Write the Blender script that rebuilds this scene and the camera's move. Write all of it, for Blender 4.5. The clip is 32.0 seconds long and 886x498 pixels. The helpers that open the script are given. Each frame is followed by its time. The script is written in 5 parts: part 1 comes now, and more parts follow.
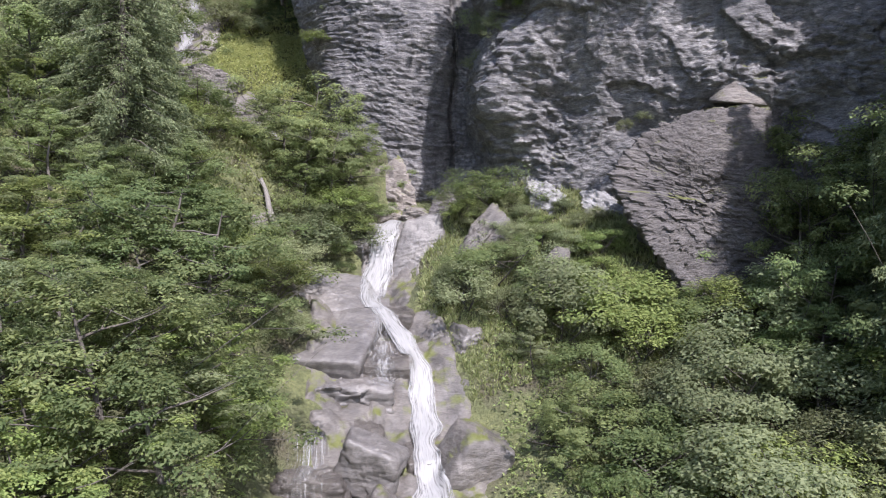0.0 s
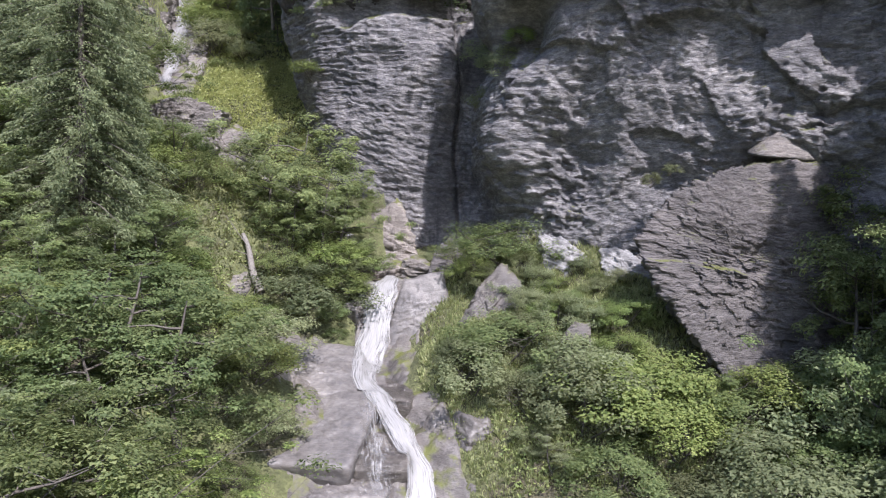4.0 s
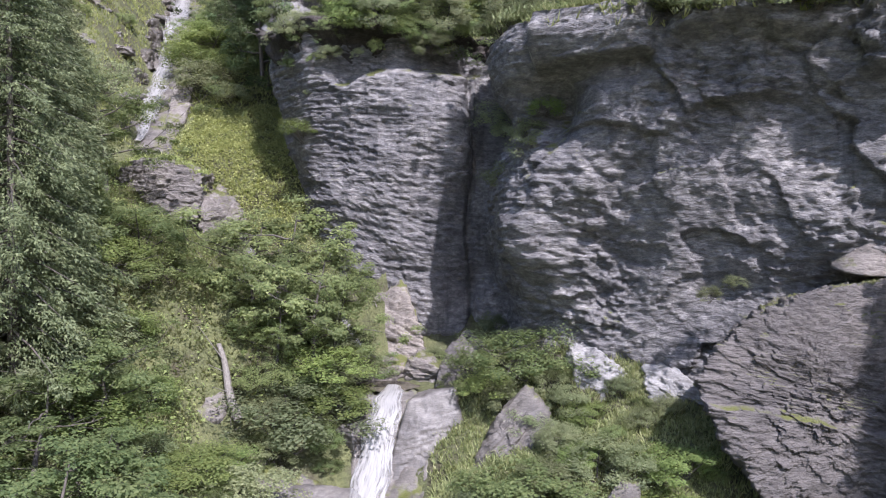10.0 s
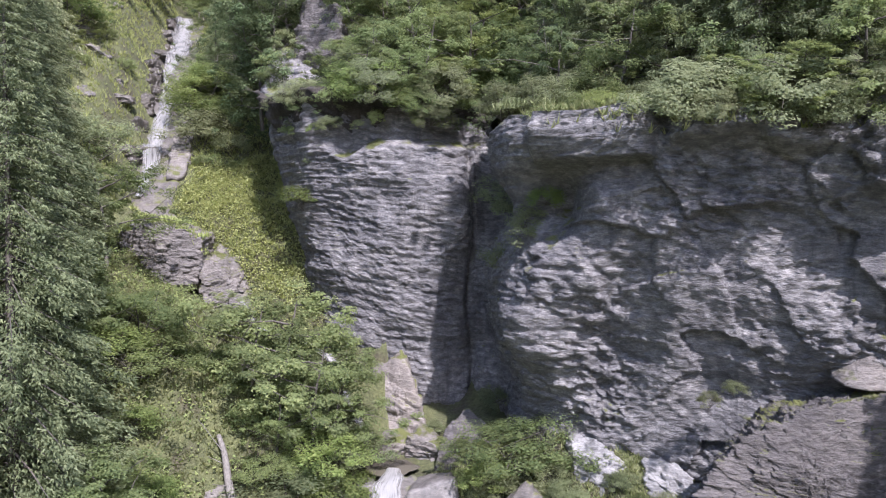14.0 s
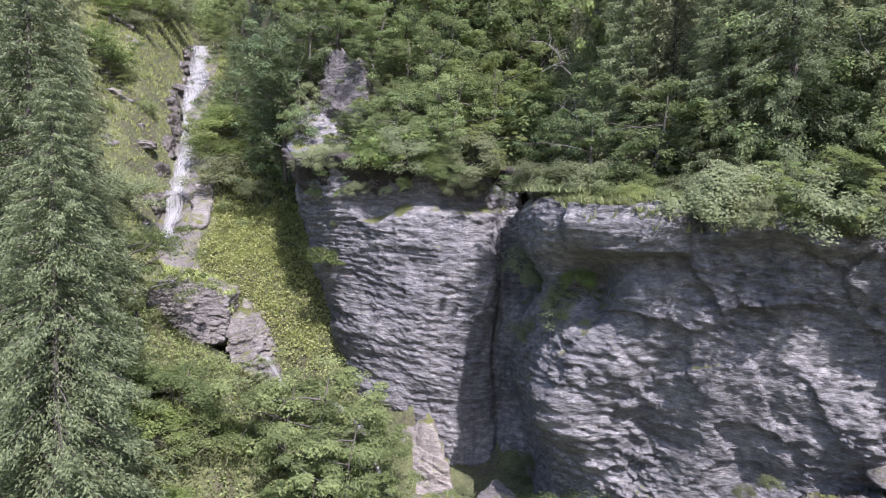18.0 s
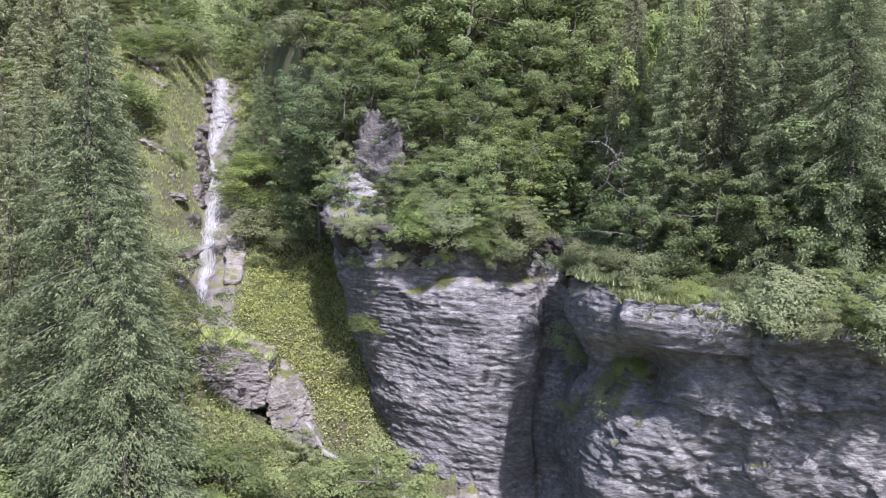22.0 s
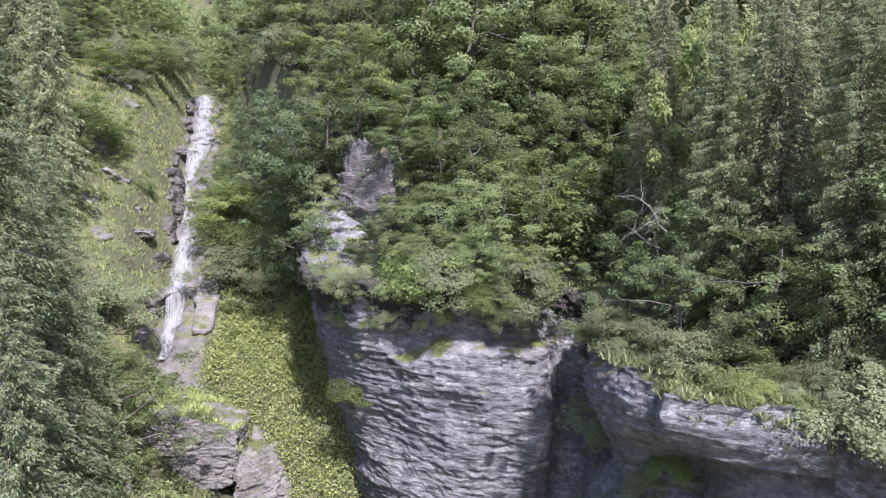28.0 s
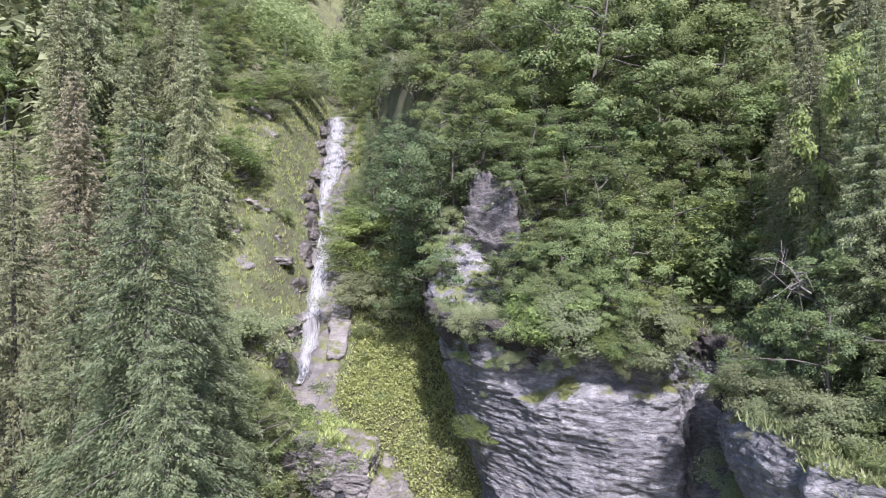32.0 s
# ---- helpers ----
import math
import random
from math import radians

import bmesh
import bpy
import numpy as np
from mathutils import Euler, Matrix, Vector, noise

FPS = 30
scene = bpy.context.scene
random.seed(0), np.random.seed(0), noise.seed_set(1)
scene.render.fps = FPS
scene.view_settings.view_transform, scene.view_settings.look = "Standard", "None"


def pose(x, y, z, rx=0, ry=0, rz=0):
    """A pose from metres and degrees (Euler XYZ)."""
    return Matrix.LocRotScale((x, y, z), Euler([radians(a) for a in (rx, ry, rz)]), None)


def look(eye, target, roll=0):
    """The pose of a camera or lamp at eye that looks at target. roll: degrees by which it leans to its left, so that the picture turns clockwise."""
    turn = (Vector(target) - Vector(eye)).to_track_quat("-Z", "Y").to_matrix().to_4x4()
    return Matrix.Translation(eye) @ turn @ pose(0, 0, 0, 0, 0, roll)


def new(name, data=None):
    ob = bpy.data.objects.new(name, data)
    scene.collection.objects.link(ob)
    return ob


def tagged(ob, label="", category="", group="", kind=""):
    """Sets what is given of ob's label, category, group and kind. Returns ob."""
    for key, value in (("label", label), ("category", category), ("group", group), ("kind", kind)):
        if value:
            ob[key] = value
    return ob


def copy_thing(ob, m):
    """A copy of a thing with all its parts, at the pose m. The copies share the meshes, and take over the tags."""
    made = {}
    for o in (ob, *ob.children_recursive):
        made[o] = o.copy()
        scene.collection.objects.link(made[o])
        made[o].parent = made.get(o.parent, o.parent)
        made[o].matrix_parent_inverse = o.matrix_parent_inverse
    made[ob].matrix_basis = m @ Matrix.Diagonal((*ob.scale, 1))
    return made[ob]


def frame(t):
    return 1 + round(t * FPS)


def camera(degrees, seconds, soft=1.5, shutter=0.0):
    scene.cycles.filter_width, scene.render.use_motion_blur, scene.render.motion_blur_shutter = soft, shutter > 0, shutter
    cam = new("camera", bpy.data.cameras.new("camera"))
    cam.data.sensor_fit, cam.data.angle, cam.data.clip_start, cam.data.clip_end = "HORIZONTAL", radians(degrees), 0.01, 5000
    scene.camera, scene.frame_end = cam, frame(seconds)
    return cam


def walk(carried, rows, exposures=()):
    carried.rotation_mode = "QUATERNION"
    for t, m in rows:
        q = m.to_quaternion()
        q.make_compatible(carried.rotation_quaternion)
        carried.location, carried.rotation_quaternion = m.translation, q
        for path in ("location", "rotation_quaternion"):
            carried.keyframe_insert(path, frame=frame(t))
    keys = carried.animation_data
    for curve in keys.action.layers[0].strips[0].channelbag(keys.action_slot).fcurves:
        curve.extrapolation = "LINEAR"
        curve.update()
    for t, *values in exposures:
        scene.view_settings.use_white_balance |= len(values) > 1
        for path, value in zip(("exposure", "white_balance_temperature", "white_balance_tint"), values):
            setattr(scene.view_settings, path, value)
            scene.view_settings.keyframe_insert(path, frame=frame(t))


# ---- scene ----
cam = camera(63.9, 32.0, soft=1.1)
METRES, EYE, TILT, LEAN, TURN = 60.0, 25.0, 0.0, 0.0, 0.0
ROWS = [
    (0.0, 0.0, 0.0, 0.0, 0.0, 0.0, -0.0),
    (0.5, 0.0002, 0.0146, 0.0104, 0.02, 0.01, 0.0),
    (1.0, 0.0002, 0.0304, 0.0219, 0.05, 0.02, 0.0),
    (1.5, 0.0002, 0.0448, 0.0327, 0.06, 0.03, -0.01),
    (2.0, 0.0002, 0.0606, 0.0456, 0.09, 0.03, -0.03),
    (2.5, 0.0006, 0.0748, 0.0591, 0.13, 0.04, -0.02),
    (3.0, 0.0004, 0.0904, 0.0733, 0.16, 0.07, -0.02),
    (3.5, 0.0001, 0.1044, 0.0823, 0.19, 0.09, -0.02),
    (5.5, -0.0031, 0.1627, 0.1163, 0.29, 0.11, -0.02),
    (6.0, -0.0041, 0.1778, 0.1267, 0.33, 0.13, -0.0),
    (6.5, -0.0053, 0.1922, 0.1348, 0.36, 0.14, 0.0),
    (7.0, -0.0065, 0.2079, 0.1436, 0.39, 0.14, 0.0),
    (7.5, -0.008, 0.2224, 0.1516, 0.41, 0.13, 0.0),
    (8.0, -0.0095, 0.2383, 0.1594, 0.44, 0.15, -0.0),
    (8.5, -0.0101, 0.2532, 0.1746, 0.48, 0.1, -0.01),
    (9.0, -0.0104, 0.2685, 0.1966, 0.54, 0.08, -0.02),
    (9.5, -0.0117, 0.2784, 0.214, 0.52, 0.15, 0.02),
    (10.0, -0.0116, 0.2805, 0.2301, 0.52, 0.02, 0.03),
    (10.5, -0.0109, 0.2798, 0.2448, 0.54, -0.07, 0.03),
    (11.0, -0.0101, 0.2795, 0.2612, 0.57, -0.16, 0.03),
    (11.5, -0.0097, 0.2796, 0.2759, 0.59, -0.22, 0.02),
    (12.0, -0.0092, 0.2799, 0.2909, 0.61, -0.29, 0.02),
    (12.5, -0.0087, 0.2806, 0.3057, 0.66, -0.35, 0.01),
    (13.0, -0.0088, 0.2813, 0.3212, 0.66, -0.39, 0.03),
    (13.5, -0.0089, 0.2821, 0.3347, 0.67, -0.45, 0.04),
    (14.0, -0.0082, 0.2827, 0.3497, 0.71, -0.5, 0.04),
    (14.5, -0.0077, 0.2833, 0.3628, 0.73, -0.53, 0.04),
    (16.5, -0.0146, 0.2814, 0.4169, 0.86, -0.75, 0.02),
    (17.0, -0.0216, 0.2797, 0.4301, 0.89, -0.76, -0.03),
    (17.5, -0.0319, 0.2777, 0.4418, 0.9, -0.76, -0.08),
    (18.0, -0.0457, 0.2762, 0.4561, 0.95, -0.79, -0.08),
    (18.5, -0.0617, 0.2747, 0.4691, 0.98, -0.8, -0.07),
    (19.0, -0.0804, 0.2733, 0.4828, 0.98, -0.83, -0.04),
    (19.5, -0.0954, 0.2724, 0.4963, 1.06, -0.86, 0.01),
    (20.0, -0.1056, 0.272, 0.5123, 1.06, -0.89, 0.22),
    (20.5, -0.1069, 0.272, 0.5274, 1.08, -0.91, 0.22),
    (21.0, -0.1072, 0.2717, 0.5431, 1.1, -0.92, 0.24),
    (21.5, -0.107, 0.2715, 0.5559, 1.14, -0.92, 0.26),
    (22.0, -0.1067, 0.2724, 0.5684, 1.17, -0.9, 0.27),
    (22.5, -0.106, 0.2774, 0.58, 1.22, -0.82, 0.29),
    (23.0, -0.1056, 0.2883, 0.5914, 1.23, -0.64, 0.3),
    (23.5, -0.1052, 0.303, 0.602, 1.24, -0.52, 0.31),
    (24.0, -0.1047, 0.3231, 0.6119, 1.27, -0.37, 0.32),
    (24.5, -0.1044, 0.3432, 0.6177, 1.27, -0.26, 0.34),
    (25.0, -0.1035, 0.3649, 0.6185, 1.32, -0.23, 0.36),
    (25.5, -0.1022, 0.3843, 0.6209, 1.35, -0.23, 0.36),
    (27.5, -0.0996, 0.4401, 0.6291, 1.43, -0.23, 0.34),
    (28.0, -0.0988, 0.4434, 0.632, 1.46, -0.27, 0.37),
    (28.5, -0.0974, 0.4436, 0.6382, 1.48, -0.35, 0.38),
    (29.0, -0.0962, 0.4431, 0.6444, 1.51, -0.4, 0.38),
    (29.5, -0.0957, 0.4425, 0.6519, 1.96, -0.46, 0.42),
    (30.0, -0.0959, 0.4414, 0.6605, 3.12, -0.53, 0.55),
    (30.5, -0.0959, 0.4412, 0.6682, 5.64, -0.5, 0.61),
    (31.0, -0.0961, 0.4411, 0.6758, 8.21, -0.46, 0.68),
    (31.5, -0.0957, 0.4414, 0.6826, 10.05, -0.43, 0.71),
    (32.0, -0.0958, 0.4416, 0.6895, 11.62, -0.41, 0.8),
]
walk(
    cam,
    [(t, pose(0, 0, EYE, TILT, LEAN, TURN) @ pose(METRES * x, METRES * y, METRES * z, 90 + pitch, roll, yaw)) for t, x, y, z, yaw, pitch, roll in ROWS],
    exposures=[(0.0, 1.36, 6150, 21), (7.0, 1.37, 6050, 22), (13.0, 1.44, 6000, 24), (19.0, 1.54, 5980, 25), (28.0, 1.6, 5920, 25), (32.0, 1.64, 5920, 25)],
)

# ---- daylight: a high summer sun from the right, clear sky ----
SUN = Vector((0.25, -0.64, 0.73)).normalized()
world = bpy.data.worlds.new("sky")
scene.world = world
world.use_nodes = True
wn = world.node_tree.nodes
sky = wn.new("ShaderNodeTexSky")
sky.sky_type, sky.sun_disc = "NISHITA", False
sky.sun_elevation, sky.sun_rotation = math.asin(SUN.z), math.atan2(SUN.x, SUN.y)
world.node_tree.links.new(sky.outputs["Color"], wn["Background"].inputs["Color"])
wn["Background"].inputs["Strength"].default_value = 0.118
sun_data = bpy.data.lights.new("sun", "SUN")
sun_data.energy, sun_data.angle, sun_data.color = 3.6, radians(0.53), (1.0, 0.965, 0.91)
sun_lamp = new("sun", sun_data)
sun_lamp.matrix_world = look((0, 0, 150), Vector((0, 0, 150)) - SUN)

rng = np.random.default_rng(7)


# ---- number noise on arrays ----
def hash3(i, j, k):
    """A number from 0 to 1 for each lattice cell."""
    n = (i.astype(np.int64) * 374761393 + j.astype(np.int64) * 668265263 + k.astype(np.int64) * 2147483647) & 0x7FFFFFFF
    n = ((n ^ (n >> 13)) * 1274126177) & 0x7FFFFFFF
    n = ((n ^ (n >> 16)) * 1103515245 + 12345) & 0x7FFFFFFF
    return (n & 0xFFFFF) / float(0xFFFFF)


def vnoise(x, y, z=0.0):
    """Smooth value noise from -1 to 1."""
    x, y, z = np.broadcast_arrays(np.asarray(x, float), y, z)
    i, j, k = np.floor(x), np.floor(y), np.floor(z)
    f, g, h = x - i, y - j, z - k
    f, g, h = (w * w * w * (w * (w * 6 - 15) + 10) for w in (f, g, h))
    out = 0.0
    for a in (0, 1):
        for b in (0, 1):
            for c in (0, 1):
                w = (f if a else 1 - f) * (g if b else 1 - g) * (h if c else 1 - h)
                out = out + w * hash3(i + a, j + b, k + c)
    return out * 2 - 1


def fbm(x, y, z=0.0, octaves=4, rough=0.5):
    total, amp, s = 0.0, 1.0, 1.0
    for o in range(octaves):
        total = total + amp * vnoise(x * s + 17.3 * o, y * s - 9.1 * o, z * s + 4.7 * o)
        amp, s = amp * rough, s * 2.03
    return total


def smooth(a, b, x):
    w = np.clip((np.asarray(x, float) - a) / (b - a), 0, 1)
    return w * w * (3 - 2 * w)


def strata(x, y, z, dip=(0.0, 0.0), thick=0.8, block=3.0, seed=0):
    """Relief of bedded rock: beds of uneven depth, broken into blocks. About -0.5 to 0.5."""
    b = (z + dip[0] * x + dip[1] * y + 0.5 * vnoise(x * 0.15 + seed, y * 0.15, z * 0.2)) / thick
    b = b + 0.35 * vnoise(b * 0.7, seed + 3.3, x * 0.06)
    k = np.floor(b)
    along = (x + 0.6 * y) / block + 0.5 * vnoise(x * 0.3, y * 0.3, k * 7.7) + 5.1 * hash3(k, k * 0 + seed, k * 0)
    j = np.floor(along)
    d = hash3(k, j, k * 0 + 11 + seed)
    dn = hash3(k, j + 1, k * 0 + 11 + seed)
    e = smooth(0.9, 1.0, along - j)
    d = d * (1 - e) + dn * e
    f = b - k
    up = hash3(k + 1, np.floor(along), k * 0 + 11 + seed)
    w = smooth(0.88, 1.0, f)
    return d * (1 - w) + up * w - 0.5 + 0.22 * (f - 0.5)


def facets(x, y, z, seed=0):
    """Broken rock: flat facets that step from one to the next. About -0.6 to 0.6."""
    x, y, z = np.broadcast_arrays(np.asarray(x, float), y, z)
    i, j, k = np.floor(x), np.floor(y), np.floor(z)
    best, val = np.full(x.shape, 9.0), np.zeros(x.shape)
    for a in (-1, 0, 1):
        for b in (-1, 0, 1):
            for c in (-1, 0, 1):
                u, v, w = i + a, j + b, k + c
                h1, h2, h3 = hash3(u + seed, v, w), hash3(u, v + 31 + seed, w), hash3(u, v, w + 57 + seed)
                dx, dy, dz = x - u - h1, y - v - h2, z - w - h3
                d = dx * dx + dy * dy + dz * dz
                t = (h3 - 0.5) + (h1 - 0.5) * dx * 1.4 + (h2 - 0.5) * dz * 1.4 - 0.35 * dz * h2
                near = d < best
                best, val = np.where(near, d, best), np.where(near, t, val)
    return val


# ---- meshes from arrays ----
def mesh_data(name, co, faces, material, soft=True, uv=None):
    me = bpy.data.meshes.new(name)
    co, faces = np.asarray(co, np.float32), np.asarray(faces, np.int32)
    n, k = faces.shape
    me.vertices.add(len(co))
    me.vertices.foreach_set("co", co.ravel())
    me.loops.add(n * k)
    me.loops.foreach_set("vertex_index", faces.ravel())
    me.polygons.add(n)
    me.polygons.foreach_set("loop_start", np.arange(0, n * k, k, dtype=np.int32))
    if soft:
        me.polygons.foreach_set("use_smooth", np.ones(n, bool))
    if uv is not None:
        layer = me.uv_layers.new(name="flow")
        layer.data.foreach_set("uv", np.asarray(uv, np.float32)[faces.ravel()].ravel())
    me.update(calc_edges=True)
    me.materials.append(material)
    return me


def thing(name, label, category, group="", kind="", at=(0, 0, 0)):
    ob = new(name)
    ob.location = at
    return tagged(ob, label, category, group, kind)


def part(name, data, parent, label=""):
    ob = new(name, data)
    ob.parent = parent
    return tagged(ob, label)


def grid_faces(nu, nv):
    a = (np.arange(nu - 1)[:, None] * nv + np.arange(nv - 1)[None, :]).ravel()
    return np.stack([a, a + nv, a + nv + 1, a + 1], 1)


# ---- materials ----
def material(name):
    m = bpy.data.materials.new(name)
    m.use_nodes = True
    nodes, links = m.node_tree.nodes, m.node_tree.links
    return m, nodes, links, nodes["Principled BSDF"]


def ramp_node(nodes, stops):
    r = nodes.new("ShaderNodeValToRGB")
    el = r.color_ramp.elements
    while len(el) < len(stops):
        el.new(0.5)
    for e, (p, c) in zip(el, stops):
        e.position, e.color = p, (*c, 1)
    return r


def noise_node(nodes, links, scale, detail=6, stretch=(1, 1, 1), rough=0.6, turn=(0, 0, 0)):
    g = nodes.new("ShaderNodeNewGeometry")
    mp = nodes.new("ShaderNodeMapping")
    mp.inputs["Scale"].default_value = stretch
    mp.inputs["Rotation"].default_value = turn
    n = nodes.new("ShaderNodeTexNoise")
    n.inputs["Scale"].default_value, n.inputs["Detail"].default_value, n.inputs["Roughness"].default_value = scale, detail, rough
    links.new(g.outputs["Position"], mp.inputs["Vector"])
    links.new(mp.outputs["Vector"], n.inputs["Vector"])
    return n


def blend(nodes, links, fac, a, b, mode="MIX"):
    m = nodes.new("ShaderNodeMix")
    m.data_type, m.blend_type = "RGBA", mode
    for sock, v in ((m.inputs[0], fac), (m.inputs[6], a), (m.inputs[7], b)):
        if isinstance(v, bpy.types.NodeSocket):
            links.new(v, sock)
        elif isinstance(v, tuple):
            sock.default_value = (*v, 1)
        else:
            sock.default_value = v
    return m.outputs[2]


def rock_material(name, dark, mid, light, bed=(0.25, 0.25, 3.0), moss=0.0, streak=0.0, turn=(0, 0, 0), gloss=0.75, bump=0.5, flake=0.0):
    m, nodes, links, bsdf = material(name)
    big = noise_node(nodes, links, 0.22, 5)
    beds = noise_node(nodes, links, 1.4, 10, bed, 0.7, turn)
    fine = noise_node(nodes, links, 5.0, 8, (0.6, 0.6, 2.6), 0.7)
    c1 = ramp_node(nodes, [(0.3, dark), (0.5, mid), (0.72, light)])
    links.new(beds.outputs["Fac"], c1.inputs["Fac"])
    c2 = ramp_node(nodes, [(0.3, (0.62, 0.62, 0.64)), (0.7, (1.15, 1.13, 1.1))])
    links.new(big.outputs["Fac"], c2.inputs["Fac"])
    colour = blend(nodes, links, 1.0, c1.outputs["Color"], c2.outputs["Color"], "MULTIPLY")
    c3 = ramp_node(nodes, [(0.32, (0.55, 0.55, 0.56)), (0.68, (1.35, 1.34, 1.32))])
    links.new(fine.outputs["Fac"], c3.inputs["Fac"])
    colour = blend(nodes, links, 0.8, colour, c3.outputs["Color"], "MULTIPLY")
    if streak:
        st = noise_node(nodes, links, 0.8, 5, (1.3, 1.3, 0.09))
        cs = ramp_node(nodes, [(0.56, (0, 0, 0)), (0.68, (1, 1, 1))])
        links.new(st.outputs["Fac"], cs.inputs["Fac"])
        mul = nodes.new("ShaderNodeMath")
        mul.operation = "MULTIPLY"
        links.new(cs.outputs["Color"], mul.inputs[0])
        mul.inputs[1].default_value = streak
        colour = blend(nodes, links, mul.outputs[0], colour, (0.07, 0.07, 0.075))
    if moss:
        g = nodes.new("ShaderNodeNewGeometry")
        sep = nodes.new("ShaderNodeSeparateXYZ")
        links.new(g.outputs["Normal"], sep.inputs[0])
        mn = noise_node(nodes, links, 0.55, 6)
        add = nodes.new("ShaderNodeMath")
        add.operation = "MULTIPLY_ADD"
        links.new(sep.outputs["Z"], add.inputs[0])
        add.inputs[1].default_value = 0.35
        links.new(mn.outputs["Fac"], add.inputs[2])
        cm = ramp_node(nodes, [(0.78 - 0.25 * moss, (0, 0, 0)), (0.9 - 0.25 * moss, (1, 1, 1))])
        links.new(add.outputs[0], cm.inputs["Fac"])
        colour = blend(nodes, links, cm.outputs["Color"], colour, (0.11, 0.12, 0.035))
    links.new(colour, bsdf.inputs["Base Color"])
    bsdf.inputs["Roughness"].default_value = gloss
    bp = nodes.new("ShaderNodeBump")
    bp.inputs["Strength"].default_value, bp.inputs["Distance"].default_value = bump, 0.4
    bp2 = nodes.new("ShaderNodeBump")
    bp2.inputs["Strength"].default_value, bp2.inputs["Distance"].default_value = bump, 0.2
    links.new(beds.outputs["Fac"], bp.inputs["Height"])
    links.new(fine.outputs["Fac"], bp2.inputs["Height"])
    links.new(bp.outputs["Normal"], bp2.inputs["Normal"])
    top = bp2
    if flake:
        # small broken flakes, wider than high, each tilted its own way
        for scale, depth in ((2.3, 0.13), (5.5, 0.08)):
            g = nodes.new("ShaderNodeNewGeometry")
            warp = noise_node(nodes, links, scale * 0.6, 3)
            add = nodes.new("ShaderNodeVectorMath")
            add.operation = "MULTIPLY_ADD"
            add.inputs[1].default_value = (0.5, 0.5, 0.35)
            links.new(warp.outputs["Color"], add.inputs[0])
            links.new(g.outputs["Position"], add.inputs[2])
            mp = nodes.new("ShaderNodeMapping")
            mp.inputs["Scale"].default_value = (0.75, 0.75, 2.0)
            mp.inputs["Rotation"].default_value = (0.1, 0.16, 0)
            links.new(add.outputs[0], mp.inputs["Vector"])
            vo = nodes.new("ShaderNodeTexVoronoi")
            vo.inputs["Scale"].default_value = scale
            links.new(mp.outputs["Vector"], vo.inputs["Vector"])
            bf = nodes.new("ShaderNodeBump")
            bf.inputs["Strength"].default_value, bf.inputs["Distance"].default_value = flake, depth
            bf.invert = True
            links.new(vo.outputs["Distance"], bf.inputs["Height"])
            links.new(top.outputs["Normal"], bf.inputs["Normal"])
            top = bf
    links.new(top.outputs["Normal"], bsdf.inputs["Normal"])
    return m


def leaf_material(name, colours, through_light=0.35, gloss=0.62):
    """Leaves: each leaf its own shade, each plant its own cast."""
    m, nodes, links, bsdf = material(name)
    g = nodes.new("ShaderNodeNewGeometry")
    info = nodes.new("ShaderNodeObjectInfo")
    r = ramp_node(nodes, [(i / (len(colours) - 1), c) for i, c in enumerate(colours)])
    links.new(g.outputs["Random Per Island"], r.inputs["Fac"])
    hsv = nodes.new("ShaderNodeHueSaturation")
    mr = nodes.new("ShaderNodeMapRange")
    mr.inputs["To Min"].default_value, mr.inputs["To Max"].default_value = 0.478, 0.506
    links.new(info.outputs["Random"], mr.inputs["Value"])
    links.new(mr.outputs["Result"], hsv.inputs["Hue"])
    mv = nodes.new("ShaderNodeMapRange")
    mv.inputs["To Min"].default_value, mv.inputs["To Max"].default_value = 0.72, 1.28
    ml = nodes.new("ShaderNodeMath")
    ml.operation = "FRACT"
    mm = nodes.new("ShaderNodeMath")
    mm.operation = "MULTIPLY"
    mm.inputs[1].default_value = 7.31
    links.new(info.outputs["Random"], mm.inputs[0])
    links.new(mm.outputs[0], ml.inputs[0])
    links.new(ml.outputs[0], mv.inputs["Value"])
    links.new(mv.outputs["Result"], hsv.inputs["Value"])
    links.new(r.outputs["Color"], hsv.inputs["Color"])
    links.new(hsv.outputs["Color"], bsdf.inputs["Base Color"])
    bsdf.inputs["Roughness"].default_value = gloss
    bsdf.inputs["Specular IOR Level"].default_value = 0.18
    tr = nodes.new("ShaderNodeBsdfTranslucent")
    bright = nodes.new("ShaderNodeHueSaturation")
    bright.inputs["Value"].default_value, bright.inputs["Hue"].default_value = 1.45, 0.492
    links.new(hsv.outputs["Color"], bright.inputs["Color"])
    links.new(bright.outputs["Color"], tr.inputs["Color"])
    mix = nodes.new("ShaderNodeMixShader")
    mix.inputs["Fac"].default_value = through_light
    links.new(bsdf.outputs[0], mix.inputs[1])
    links.new(tr.outputs[0], mix.inputs[2])
    links.new(mix.outputs[0], nodes["Material Output"].inputs["Surface"])
    return m


